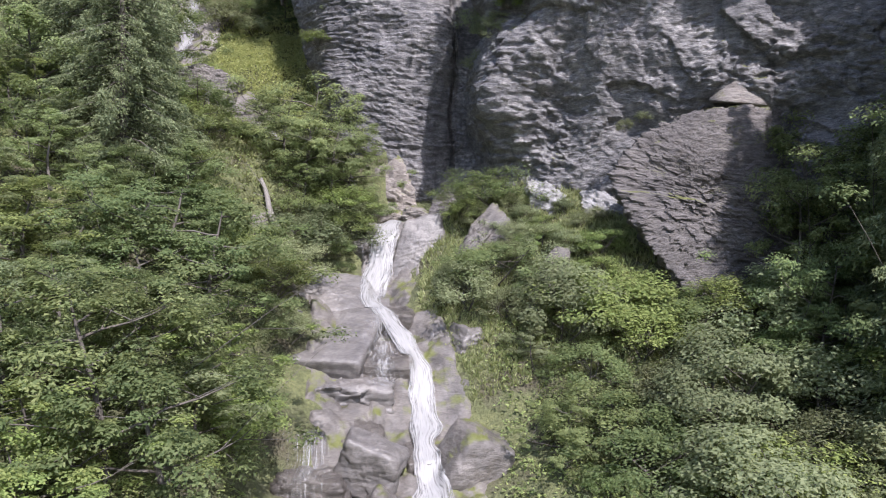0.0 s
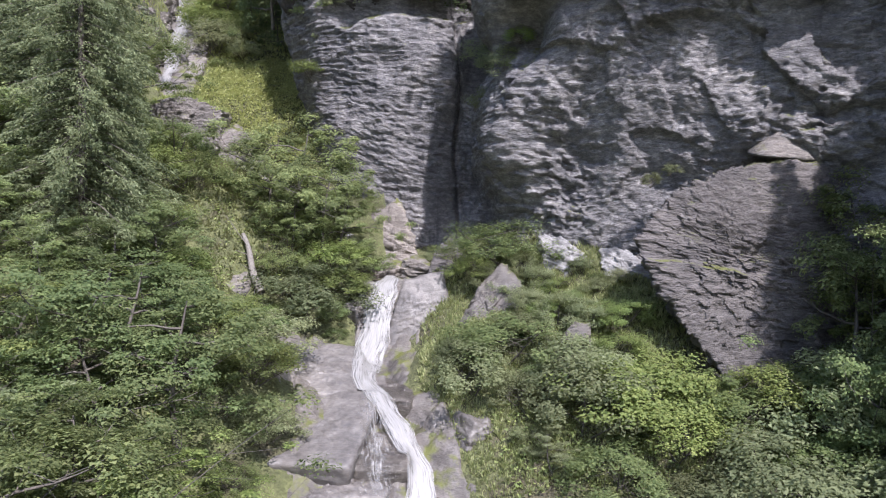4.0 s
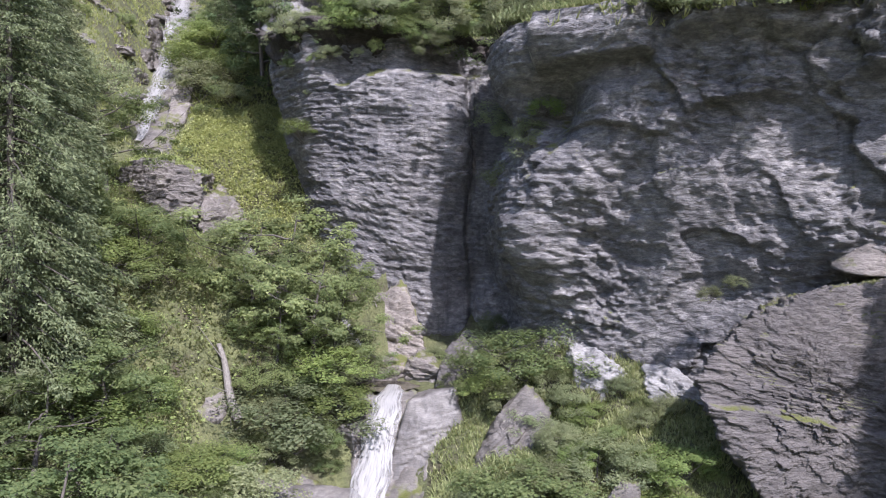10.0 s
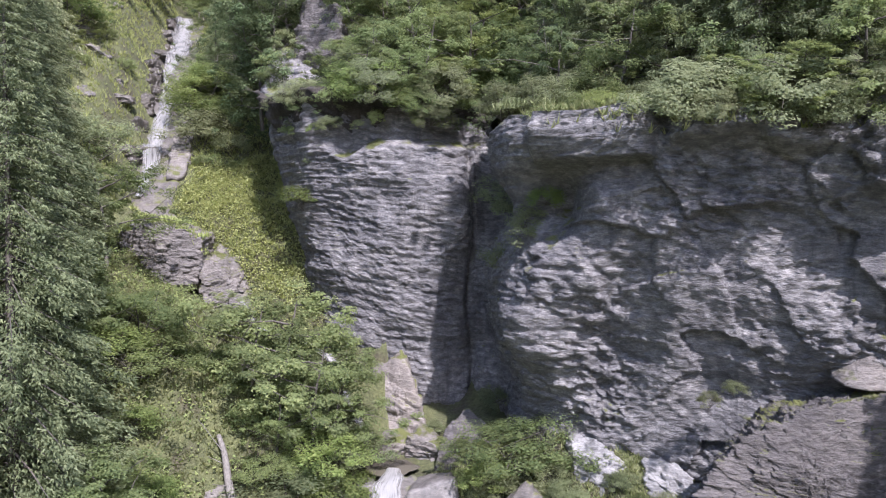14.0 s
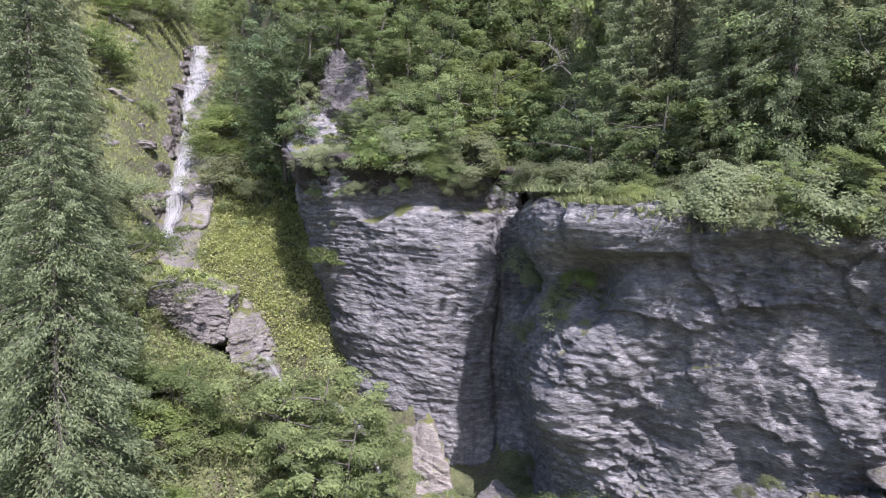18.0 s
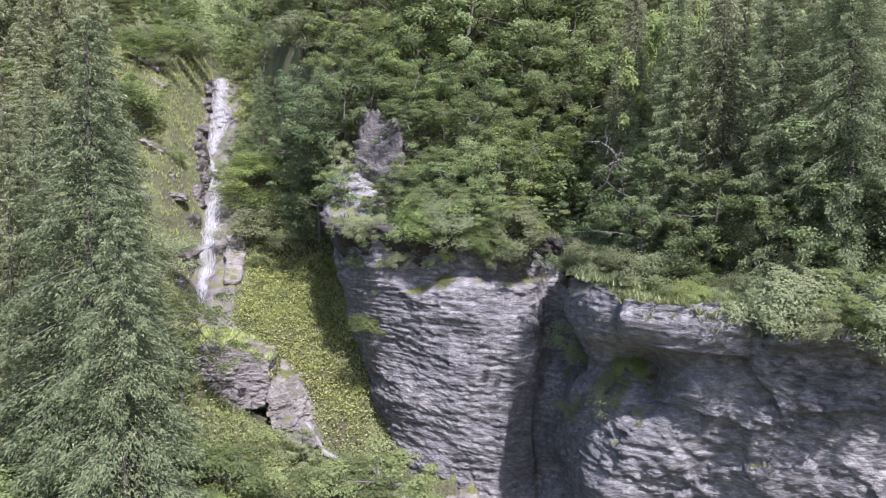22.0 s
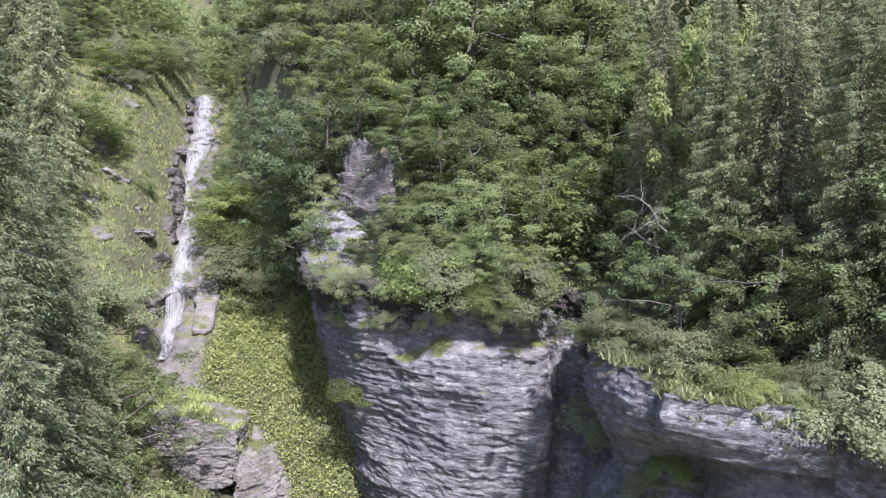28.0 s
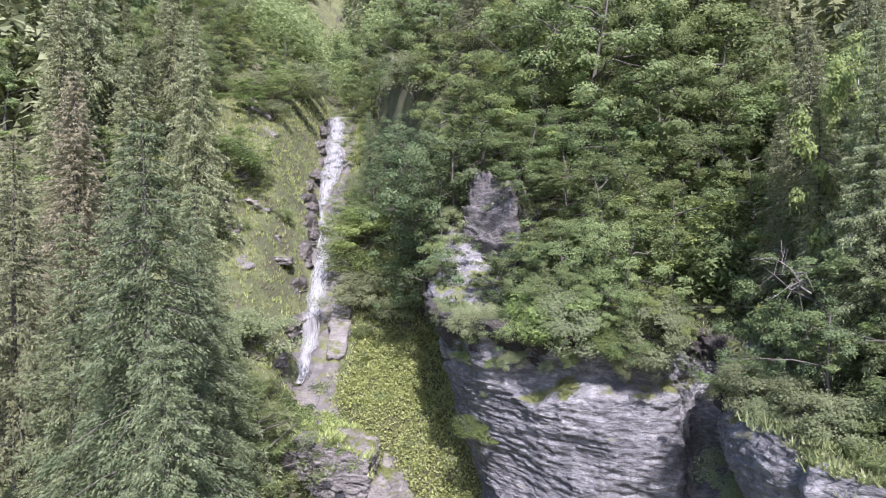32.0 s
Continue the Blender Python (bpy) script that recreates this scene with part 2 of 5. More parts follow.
ROCK = rock_material("grey_limestone", (0.074, 0.073, 0.078), (0.176, 0.173, 0.178), (0.375, 0.367, 0.362), (0.8, 0.8, 1.7), 0.03, 0.75, (0.05, 0.25, 0), 0.7, 0.6, 0.6)
BOULDER = rock_material("brown_grey_schist", (0.08, 0.074, 0.072), (0.14, 0.13, 0.127), (0.215, 0.202, 0.198), (0.5, 0.5, 2.2), 0.06, 0.0, (0, 0.2, 0), 0.8, 0.7, 0.6)
# brown earth whose colour also holds the shade under the overhanging trees
EARTH_SHADED = rock_material("shaded_brown_earth", (0.03, 0.026, 0.024), (0.058, 0.05, 0.045), (0.11, 0.098, 0.088), (1.4, 1.4, 0.4), 0.1, 0.0, (0, 0, 0), 0.9, 0.8)
PALE = rock_material("pale_rock", (0.15, 0.133, 0.12), (0.235, 0.212, 0.193), (0.33, 0.305, 0.285), (0.5, 0.5, 2.0), 0.15)
SLAB = rock_material("smooth_bedrock", (0.1, 0.093, 0.088), (0.148, 0.139, 0.132), (0.2, 0.19, 0.182), (0.8, 0.8, 0.8), 0.0, 0.35, (0, 0, 0), 0.5, 0.2)
WET = rock_material("wet_dark_rock", (0.045, 0.041, 0.038), (0.1, 0.09, 0.08), (0.165, 0.152, 0.137), (0.6, 0.6, 2.0), 0.0, 0.0, (0, 0, 0), 0.3, 0.5)

WHITE = rock_material("white_limestone", (0.16, 0.16, 0.165), (0.26, 0.26, 0.262), (0.36, 0.36, 0.358), (0.5, 0.5, 2.0), 0.0)
GULLY = rock_material("layered_gully_rock", (0.12, 0.11, 0.102), (0.21, 0.194, 0.182), (0.3, 0.282, 0.268), (0.4, 0.4, 2.4), 0.12, 0.0, (0, 0, 0), 0.7, 0.7, 0.4)
BEDROCK = rock_material("stream_bedrock", (0.085, 0.077, 0.069), (0.148, 0.136, 0.125), (0.22, 0.207, 0.195), (0.4, 0.4, 0.9), 0.02, 0.3, (0, 0, 0), 0.5, 0.5)

LEAF_GREEN = leaf_material("broad_leaves", [(0.102, 0.145, 0.06), (0.158, 0.207, 0.087), (0.212, 0.257, 0.11)], 0.48)
LEAF_BRIGHT = leaf_material("bright_leaves", [(0.112, 0.165, 0.054), (0.172, 0.23, 0.078), (0.228, 0.278, 0.098)], 0.42)
LEAF_GREY = leaf_material("grey_green_leaves", [(0.13, 0.163, 0.085), (0.188, 0.22, 0.117), (0.243, 0.274, 0.15)], 0.48)
# broad leaves darkened by colour, for trees that should stand in shadow
LEAF_SHADED = leaf_material("shade_dark_leaves", [(0.05, 0.076, 0.034), (0.082, 0.116, 0.052), (0.12, 0.158, 0.07)], 0.3)
NEEDLE = leaf_material("spruce_needles", [(0.135, 0.157, 0.085), (0.203, 0.226, 0.124), (0.262, 0.28, 0.16)], 0.4)
NEEDLE_DEEP = leaf_material("deep_green_needles", [(0.11, 0.14, 0.072), (0.172, 0.21, 0.112), (0.238, 0.278, 0.15)], 0.38)
NEEDLE_DRY = leaf_material("dry_larch_needles", [(0.19, 0.187, 0.115), (0.25, 0.238, 0.15), (0.3, 0.28, 0.18)], 0.35)
GRASS = leaf_material("meadow_grass", [(0.165, 0.2, 0.088), (0.24, 0.272, 0.125), (0.33, 0.342, 0.185)], 0.35)
GOLD = leaf_material("sunlit_gully_herbs", [(0.215, 0.252, 0.095), (0.3, 0.338, 0.134), (0.39, 0.42, 0.185)], 0.45)
HERB = leaf_material("herb_leaves", [(0.125, 0.18, 0.065), (0.19, 0.245, 0.092), (0.25, 0.295, 0.115)], 0.4)


def bark_material(name, a, b):
    m, nodes, links, bsdf = material(name)
    n = noise_node(nodes, links, 5.0, 6, (2, 2, 0.4))
    r = ramp_node(nodes, [(0.35, a), (0.65, b)])
    links.new(n.outputs["Fac"], r.inputs["Fac"])
    links.new(r.outputs["Color"], bsdf.inputs["Base Color"])
    bsdf.inputs["Roughness"].default_value = 0.85
    bp = nodes.new("ShaderNodeBump")
    bp.inputs["Distance"].default_value = 0.03
    links.new(n.outputs["Fac"], bp.inputs["Height"])
    links.new(bp.outputs["Normal"], bsdf.inputs["Normal"])
    return m


BARK = bark_material("grey_bark", (0.05, 0.044, 0.038), (0.13, 0.115, 0.1))
BARK_PALE = bark_material("bleached_wood", (0.3, 0.27, 0.23), (0.5, 0.46, 0.4))

DRIFTWOOD = bark_material("weathered_grey_wood", (0.1, 0.09, 0.08), (0.22, 0.205, 0.185))


def ground_material():
    m, nodes, links, bsdf = material("overgrown_soil")
    n1 = noise_node(nodes, links, 0.35, 6)
    n2 = noise_node(nodes, links, 4.0, 6)
    a = ramp_node(nodes, [(0.35, (0.075, 0.066, 0.045)), (0.5, (0.095, 0.105, 0.047)), (0.68, (0.14, 0.148, 0.066))])
    links.new(n1.outputs["Fac"], a.inputs["Fac"])
    b = ramp_node(nodes, [(0.3, (0.55, 0.55, 0.5)), (0.7, (1.3, 1.3, 1.25))])
    links.new(n2.outputs["Fac"], b.inputs["Fac"])
    colour = blend(nodes, links, 1.0, a.outputs["Color"], b.outputs["Color"], "MULTIPLY")
    links.new(colour, bsdf.inputs["Base Color"])
    bsdf.inputs["Roughness"].default_value = 0.95
    bp = nodes.new("ShaderNodeBump")
    bp.inputs["Distance"].default_value = 0.3
    links.new(n2.outputs["Fac"], bp.inputs["Height"])
    links.new(bp.outputs["Normal"], bsdf.inputs["Normal"])
    return m


GROUND = ground_material()


def water_material(name, cover, fine=9.0, most=1.0, soft=0.12):
    """Falling water: white aerated threads with clear gaps between them."""
    m, nodes, links, bsdf = material(name)
    uv = nodes.new("ShaderNodeUVMap")
    uv.uv_map = "flow"
    mp = nodes.new("ShaderNodeMapping")
    mp.inputs["Scale"].default_value = (fine, 0.4, 1)
    links.new(uv.outputs["UV"], mp.inputs["Vector"])
    n = nodes.new("ShaderNodeTexNoise")
    n.inputs["Scale"].default_value, n.inputs["Detail"].default_value, n.inputs["Roughness"].default_value = 1.6, 7, 0.7
    links.new(mp.outputs["Vector"], n.inputs["Vector"])
    sep = nodes.new("ShaderNodeSeparateXYZ")
    links.new(uv.outputs["UV"], sep.inputs[0])
    # thinner towards both edges of the stream
    c = nodes.new("ShaderNodeMath")
    c.operation = "SUBTRACT"
    c.inputs[1].default_value = 0.5
    links.new(sep.outputs["X"], c.inputs[0])
    ab = nodes.new("ShaderNodeMath")
    ab.operation = "ABSOLUTE"
    links.new(c.outputs[0], ab.inputs[0])
    sub = nodes.new("ShaderNodeMath")
    sub.operation = "MULTIPLY_ADD"
    sub.inputs[1].default_value = -0.45
    links.new(ab.outputs[0], sub.inputs[0])
    links.new(n.outputs["Fac"], sub.inputs[2])
    r = ramp_node(nodes, [(0.56 - 0.4 * cover, (0, 0, 0)), (0.56 + soft - 0.4 * cover, (most, most, most))])
    links.new(sub.outputs[0], r.inputs["Fac"])
    tint = ramp_node(nodes, [(0.34, (0.19, 0.187, 0.184)), (0.62, (0.275, 0.272, 0.268))])
    links.new(n.outputs["Fac"], tint.inputs["Fac"])
    links.new(tint.outputs["Color"], bsdf.inputs["Base Color"])
    bsdf.inputs["Roughness"].default_value = 0.55
    bp = nodes.new("ShaderNodeBump")
    bp.inputs["Distance"].default_value = 0.04
    links.new(n.outputs["Fac"], bp.inputs["Height"])
    links.new(bp.outputs["Normal"], bsdf.inputs["Normal"])
    clear = nodes.new("ShaderNodeBsdfTransparent")
    mix = nodes.new("ShaderNodeMixShader")
    links.new(r.outputs["Color"], mix.inputs["Fac"])
    links.new(clear.outputs[0], mix.inputs[1])
    links.new(bsdf.outputs[0], mix.inputs[2])
    links.new(mix.outputs[0], nodes["Material Output"].inputs["Surface"])
    return m


FOAM = water_material("white_water", 1.12, 11.0, 1.0, 0.28)
SHEET = water_material("streaky_falling_water", 1.0, 12.0, 1.0, 0.3)
VEIL = water_material("thin_water_veil", 0.32, 34.0, 0.85, 0.16)


def pool_material():
    m, nodes, links, bsdf = material("shallow_pool_water")
    bsdf.inputs["Base Color"].default_value = (0.10, 0.09, 0.07, 1)
    bsdf.inputs["Roughness"].default_value = 0.08
    n = noise_node(nodes, links, 3.0, 4)
    bp = nodes.new("ShaderNodeBump")
    bp.inputs["Distance"].default_value, bp.inputs["Strength"].default_value = 0.05, 0.5
    links.new(n.outputs["Fac"], bp.inputs["Height"])
    links.new(bp.outputs["Normal"], bsdf.inputs["Normal"])
    return m


POOL = pool_material()

# ---- the plan: stream line, cliff line, heights ----
# the stream by its way north: y, x, z of the bed
STREAM = np.array([
    (-400, 40, -60), (-60, 8, -22), (0, 3, -9), (30, 1, 2), (46, -0.5, 8.5), (51, -1.2, 11.8), (53, -1.5, 14.2), (57, -3.5, 17.2), (62, -6, 19.3), (66.5, -6.4, 20.3),
    (70.5, -5.6, 25.0), (72, -5.3, 26.8), (77, -6.2, 27.0), (79, -7.5, 29.0), (84, -12, 34), (88, -21, 37.5), (91, -26, 40.5), (96, -33.5, 47.8), (98, -36.2, 50.0), (104, -37.2, 54.3), (112, -39.4, 60.6), (120, -41.6, 66.9), (128, -45.2, 71.2), (165, -55.5, 91.5), (260, -95, 135), (900, -200, 420),
])
# foot line of the cliff, from the east round the buttress and up the gully: x, y, top height, lean (metres out for each metre up)
CLIFF = np.array([
    (64, 34, 62, 0.0), (44, 46, 58, 0.05), (32, 56.5, 54, 0.12), (24, 62, 53.5, 0.2), (18.5, 65.8, 54, 0.2), (13, 68.8, 55, 0.24), (9, 70.2, 55.5, 0.24), (6.8, 72, 56, 0.22), (5.6, 77, 56.5, 0.1),
    (4.6, 84, 58.5, 0.0), (2.4, 86.4, 59.0, 0.06), (-0.6, 84.8, 59.4, 0.12), (-4, 84.6, 59.6, 0.14), (-8.0, 85.6, 59.8, 0.14), (-10.8, 87.4, 60, 0.17), (-12.2, 91.5, 60, 0.24), (-13.2, 97, 66, 0.2), (-15.5, 103, 73, 0.08), (-22, 112, 80, 0.0),
    (-32, 126, 88, 0.0), (-44, 148, 97, 0.0), (-75, 230, 130, 0.0),
])


def cliff_line(step):
    """The foot line drawn smooth: places, tops, leans and outward directions."""
    p = CLIFF.copy()
    for _ in range(2):
        q = np.empty((2 * len(p) - 2, p.shape[1]))
        q[0::2], q[1::2] = 0.75 * p[:-1] + 0.25 * p[1:], 0.25 * p[:-1] + 0.75 * p[1:]
        p = np.vstack([p[:1], q, p[-1:]])
    s = np.concatenate([[0], np.cumsum(np.hypot(*np.diff(p[:, :2], axis=0).T))])
    u = np.arange(0, s[-1], step)
    out = np.stack([np.interp(u, s, p[:, i]) for i in range(4)], 1)
    t = np.gradient(out[:, :2], axis=0)
    k = max(3, int(2.5 / step))
    t = np.stack([np.convolve(np.pad(t[:, i], k, mode="edge"), np.ones(2 * k + 1) / (2 * k + 1), "valid") for i in (0, 1)], 1)
    t /= np.hypot(t[:, 0], t[:, 1])[:, None]
    return u, out, np.stack([-t[:, 1], t[:, 0]], 1) * -1.0


_, LINE, OUT = cliff_line(1.0)
if (OUT[8] @ np.array([0, -1])) < 0:
    OUT = -OUT


def behind(x, y):
    """Metres behind the cliff's foot line (negative in front), the top height there, and how far the lip hangs out."""
    x, y = np.asarray(x, float).ravel(), np.asarray(y, float).ravel()
    best, idx = np.full(len(x), 1e9), np.zeros(len(x), int)
    for i in range(len(LINE)):
        d = (x - LINE[i, 0]) ** 2 + (y - LINE[i, 1]) ** 2
        w = d < best
        best[w], idx[w] = d[w], i
    side = -((x - LINE[idx, 0]) * OUT[idx, 0] + (y - LINE[idx, 1]) * OUT[idx, 1])
    return np.sign(side) * np.sqrt(best), LINE[idx, 2], LINE[idx, 3] * (LINE[idx, 2] - 30)


def stream_at(y):
    return np.interp(y, STREAM[:, 0], STREAM[:, 1]), np.interp(y, STREAM[:, 0], STREAM[:, 2])


def height(x, y, rough=True, upland=True):
    """Height of the ground sheet."""
    x, y = np.asarray(x, float), np.asarray(y, float)
    shape = x.shape
    x, y = x.ravel(), y.ravel()
    xs, zs = stream_at(y)
    d = x - xs
    low = smooth(84, 100, y)
    # west bank
    dl = np.maximum(-d - 1.2, 0)
    west = 0.62 * dl * (1 - low) + low * (1.75 * np.minimum(dl, 6) + 0.6 * np.maximum(dl - 6, 0))
    west = np.where(dl > 45, west - 0.15 * (dl - 45), west)
    # east bank
    dr = np.maximum(d - 1.5, 0)
    near = smooth(40, 56, y)
    far_up = smooth(56, 64, y)
    east = near * ((3.6 + 3.2 * far_up) * (1 - np.exp(-dr / 8.0)) + (0.03 + 0.05 * far_up) * dr) + (1 - near) * (0.2 * dr)
    east = east * (1 - low) + low * 0.08 * dr
    z = zs + np.where(d < 0, west, east)
    # the stream has bared the slabs west of the cascade, and a lower step at its foot
    z = z - 0.9 * smooth(44, 47, y) * (1 - smooth(63, 66, y)) * smooth(-12, -9.5, d) * (1 - smooth(-2.6, -1.4, d))
    z = z - 3.2 * smooth(36, 40, y) * (1 - smooth(45.5, 47.5, y)) * smooth(-14, -11, d) * (1 - smooth(-5.5, -3.5, d))
    # level floor between the pool and the cliff's cleft
    hollow = 27.2 + 0.35 * np.maximum(np.abs(x + 4) - 4, 0) + 0.3 * np.maximum(y - 76, 0) + 12 * (1 - smooth(-13, -8, x)) + 0.6 * np.maximum(y - 84, 0)
    z = np.where((y > 71) & (x > -12), np.minimum(z, np.maximum(hollow, np.where(x < -6, z, 0))), z)
    # the slope falls away in front of the rock block in the gully
    z = z - 2.6 * np.exp(-(((x + 29.5) / 6.0) ** 2) - ((y - 84.5) / 4.0) ** 2)
    b, top, _ = behind(x, y)
    ridge = top - 0.6 + 0.72 * np.maximum(b - 3, 0)
    ridge = np.where(b > 60, top + 41 + 0.55 * (b - 60), ridge)
    w = smooth(1.2, 4.2, b) * upland
    z = z * (1 - w) + np.maximum(ridge, z) * w
    if rough:
        bare = np.exp(-((d / 5.0) ** 2))
        z = z + (1 - 0.8 * bare) * (1.0 * fbm(x * 0.13, y * 0.13, 0.0, 4) * smooth(0, 10, np.abs(d)) + 0.25 * fbm(x * 0.7, y * 0.7, 3.0, 3))
    return z.reshape(shape)


def brow_height(x, y):
    """Height of the turf on top of the cliff, from its overhanging lip back to the ridge."""
    b, top, lip = behind(x, y)
    t = np.clip((b + lip) / (lip + 4.5), 0, 1)
    back = top - 0.6 + 0.72 * 1.5
    up = (top * (1 - t) + back * t).reshape(np.shape(x))
    return np.where(b.reshape(np.shape(x)) > 4.2, height(x, y), up)


def axis(a, b, fine, lo, hi):
    """Grid lines: fine between a and b, ever wider out to lo and hi."""
    mid = list(np.arange(a, b, fine))
    left, right, s = [], [], fine
    v = a
    while v > lo:
        s *= 1.12
        v -= s
        left.append(v)
    v, s = mid[-1], fine
    while v < hi:
        s *= 1.12
        v += s
        right.append(v)
    return np.array(left[::-1] + mid + right)


GX, GY = axis(-62, 42, 0.7, -900, 900), axis(28, 145, 0.7, -700, 900)
gx, gy = np.meshgrid(GX, GY, indexing="ij")
gz = height(gx, gy)
ground = new("ground", mesh_data("ground", np.stack([gx.ravel(), gy.ravel(), gz.ravel()], 1), grid_faces(len(GX), len(GY)), GROUND))
tagged(ground, "steep overgrown mountainside of soil, grass and rock", "ground", kind="structure")


# ---- cliff ----
def cliff_relief(x, y, z):
    """Metres by which the face stands out or back."""
    right = smooth(4, 7, x)
    r = 1.3 * fbm(x * 0.07, y * 0.07, z * 0.08, 3) + 0.5 * vnoise(x * 0.35, y * 0.35, z * 0.3)
    patch = smooth(-0.3, 0.5, vnoise(x * 0.2 + 8, y * 0.2, z * 0.2) + 0.4 * vnoise(x * 0.6, y * 0.6, z * 0.7))
    amp = (0.12 + 0.88 * patch) * (0.55 + 0.45 * right)
    warp = 0.8 * vnoise(x * 0.25, y * 0.25, z * 0.25 + 9)
    bz = z + 0.26 * x + warp
    r = r + (0.25 + 0.5 * right) * facets(x * 0.20, y * 0.20, bz * 0.26, 1)
    r = r + amp * (0.12 + 0.34 * right) * facets(x * 0.55 + warp, y * 0.55, bz * 0.95, 2)
    r = r + amp * (0.1 + 0.2 * right) * facets(x * 1.1, y * 1.1, bz * 1.9, 3)
    r = r + amp * (0.16 + 0.16 * right) * strata(x, y, z + warp * 0.5, (0.34, 0.05), 0.6, 0.8, 2) + amp * (0.12 + 0.12 * right) * strata(x, y, z + warp * 0.3, (0.3, 0.05), 0.32, 0.55, 5)
    r = r + (1 - right) * (0.2 * strata(x, y, z, (0.1, 0.05), 0.36, 1.6, 9) + 0.14 * strata(x, y, z, (0.12, 0.05), 0.17, 1.0, 13)) + 0.1 * facets(x * 2.1, y * 2.1, bz * 3.0, 6) + 0.08 * fbm(x * 2.2, y * 2.2, z * 2.6, 2)
    # projecting block under the grass ledge, and the hollow below it
    slab = smooth(4.8, 5.6, x) * (1 - smooth(12.2, 13.4, x))
    r = r * (1 - 0.75 * slab * smooth(49, 51, z)) + 1.9 * slab * smooth(51.2, 51.6, z) + 0.25 * slab * strata(x, y, z, (0.06, 0.0), 0.45, 1.3, 17)
    r = r - 4.6 * np.exp(-(((x - 6.0) / 2.5) ** 2)) * np.exp(-(((z - 49.0) / 2.4) ** 2))
    # swelling at the western end of the eastern face
    r = r + 2.4 * np.exp(-(((x - 5.6) / 2.6) ** 2)) * np.exp(-(((z - 40) / 4.0) ** 2))
    # the lip overhangs east of the projecting block
    r = r + 1.9 * smooth(13.4, 15.0, x) * (1 - smooth(20, 24, x)) * smooth(51.4, 52.6, z + 0.8 * vnoise(x * 0.5, 4.0, 1.0))
    # roof over the eastern end
    r = r + 2.2 * smooth(20, 26, x) * smooth(48.0, 49.5, z)
    # undercut foot of the eastern face
    r = r - 1.0 * smooth(14, 18, x) * np.exp(-(((z - 36) / 1.8) ** 2))
    # the buttress steps back under its wooded brow
    r = r - 2.3 * (1 - smooth(1.0, 3.0, x)) * smooth(-14, -10, x) * smooth(54.2, 55.6, z + 0.8 * vnoise(x * 0.4, 2.0, 1.0)) * (1 - 0.6 * smooth(58.2, 59.2, z))
    # upright cleft in the buttress
    r = r - 0.9 * np.exp(-(((x - 1.3 + 0.25 * np.sin(z * 0.5)) / 0.28) ** 2)) * (y > 78)
    return r


def build_cliff():
    u, line, out = cliff_line(0.17)
    if out[40] @ np.array([0, -1]) < 0:
        out = -out
    keep = (line[:, 0] < 52) & (line[:, 1] < 101)
    line, out = line[keep], out[keep]
    foot = height(line[:, 0] + out[:, 0] * 1.5, line[:, 1] + out[:, 1] * 1.5, False, False) - 4.0
    foot = np.convolve(np.pad(foot, 20, mode="edge"), np.ones(41) / 41, "valid")
    nv, cap = 260, 14
    v = np.linspace(0, 1, nv)
    top = line[:, 2] + 0.8 * vnoise(line[:, 0] * 0.3, line[:, 1] * 0.3)
    z = foot[:, None] + (top - foot)[:, None] * v[None, :]
    lean = line[:, 3][:, None] * np.maximum(z - 30, -4)
    x0, y0 = line[:, 0][:, None] + out[:, 0][:, None] * lean, line[:, 1][:, None] + out[:, 1][:, None] * lean
    r = cliff_relief(x0, y0, z)
    r = r - 0.7 * smooth(0.95, 1.0, v)[None, :]
    x, y = x0 + out[:, 0][:, None] * r, y0 + out[:, 1][:, None] * r
    # the top runs back under the turf
    k = np.linspace(0.05, 1, cap)[None, :]
    bx = line[:, 0][:, None] - out[:, 0][:, None] * 4.5
    by = line[:, 1][:, None] - out[:, 1][:, None] * 4.5
    bz = height(bx, by, False) - 0.8
    x = np.hstack([x, x[:, -1:] * (1 - k) + bx * k])
    y = np.hstack([y, y[:, -1:] * (1 - k) + by * k])
    z = np.hstack([z, z[:, -1:] * (1 - k) + bz * k + 0.5 * np.sin(k * 3.14) + 0 * bx])
    co = np.stack([x.ravel(), y.ravel(), z.ravel()], 1)
    ob = new("cliff", mesh_data("cliff", co, grid_faces(*x.shape)[:, ::-1], ROCK, soft=False))
    tagged(ob, "tall overhanging grey limestone cliff with broken beds", "cliff", kind="structure")


build_cliff()


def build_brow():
    """Earth and roots that hang under the turf along the buttress's edge, darkened as shade."""
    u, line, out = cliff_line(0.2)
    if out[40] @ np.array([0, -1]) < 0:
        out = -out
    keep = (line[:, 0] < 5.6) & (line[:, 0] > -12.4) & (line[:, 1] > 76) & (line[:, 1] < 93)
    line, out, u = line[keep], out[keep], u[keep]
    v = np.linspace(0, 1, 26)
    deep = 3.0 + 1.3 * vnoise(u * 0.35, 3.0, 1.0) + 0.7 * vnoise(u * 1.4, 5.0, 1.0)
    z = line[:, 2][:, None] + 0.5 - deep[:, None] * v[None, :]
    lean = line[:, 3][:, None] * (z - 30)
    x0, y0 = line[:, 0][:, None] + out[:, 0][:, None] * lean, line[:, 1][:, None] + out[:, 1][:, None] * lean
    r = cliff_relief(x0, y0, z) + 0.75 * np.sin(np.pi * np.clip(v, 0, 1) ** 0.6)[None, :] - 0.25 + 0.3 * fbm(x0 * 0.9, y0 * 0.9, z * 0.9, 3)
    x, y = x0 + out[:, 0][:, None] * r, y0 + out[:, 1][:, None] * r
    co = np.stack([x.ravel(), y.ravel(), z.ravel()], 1)
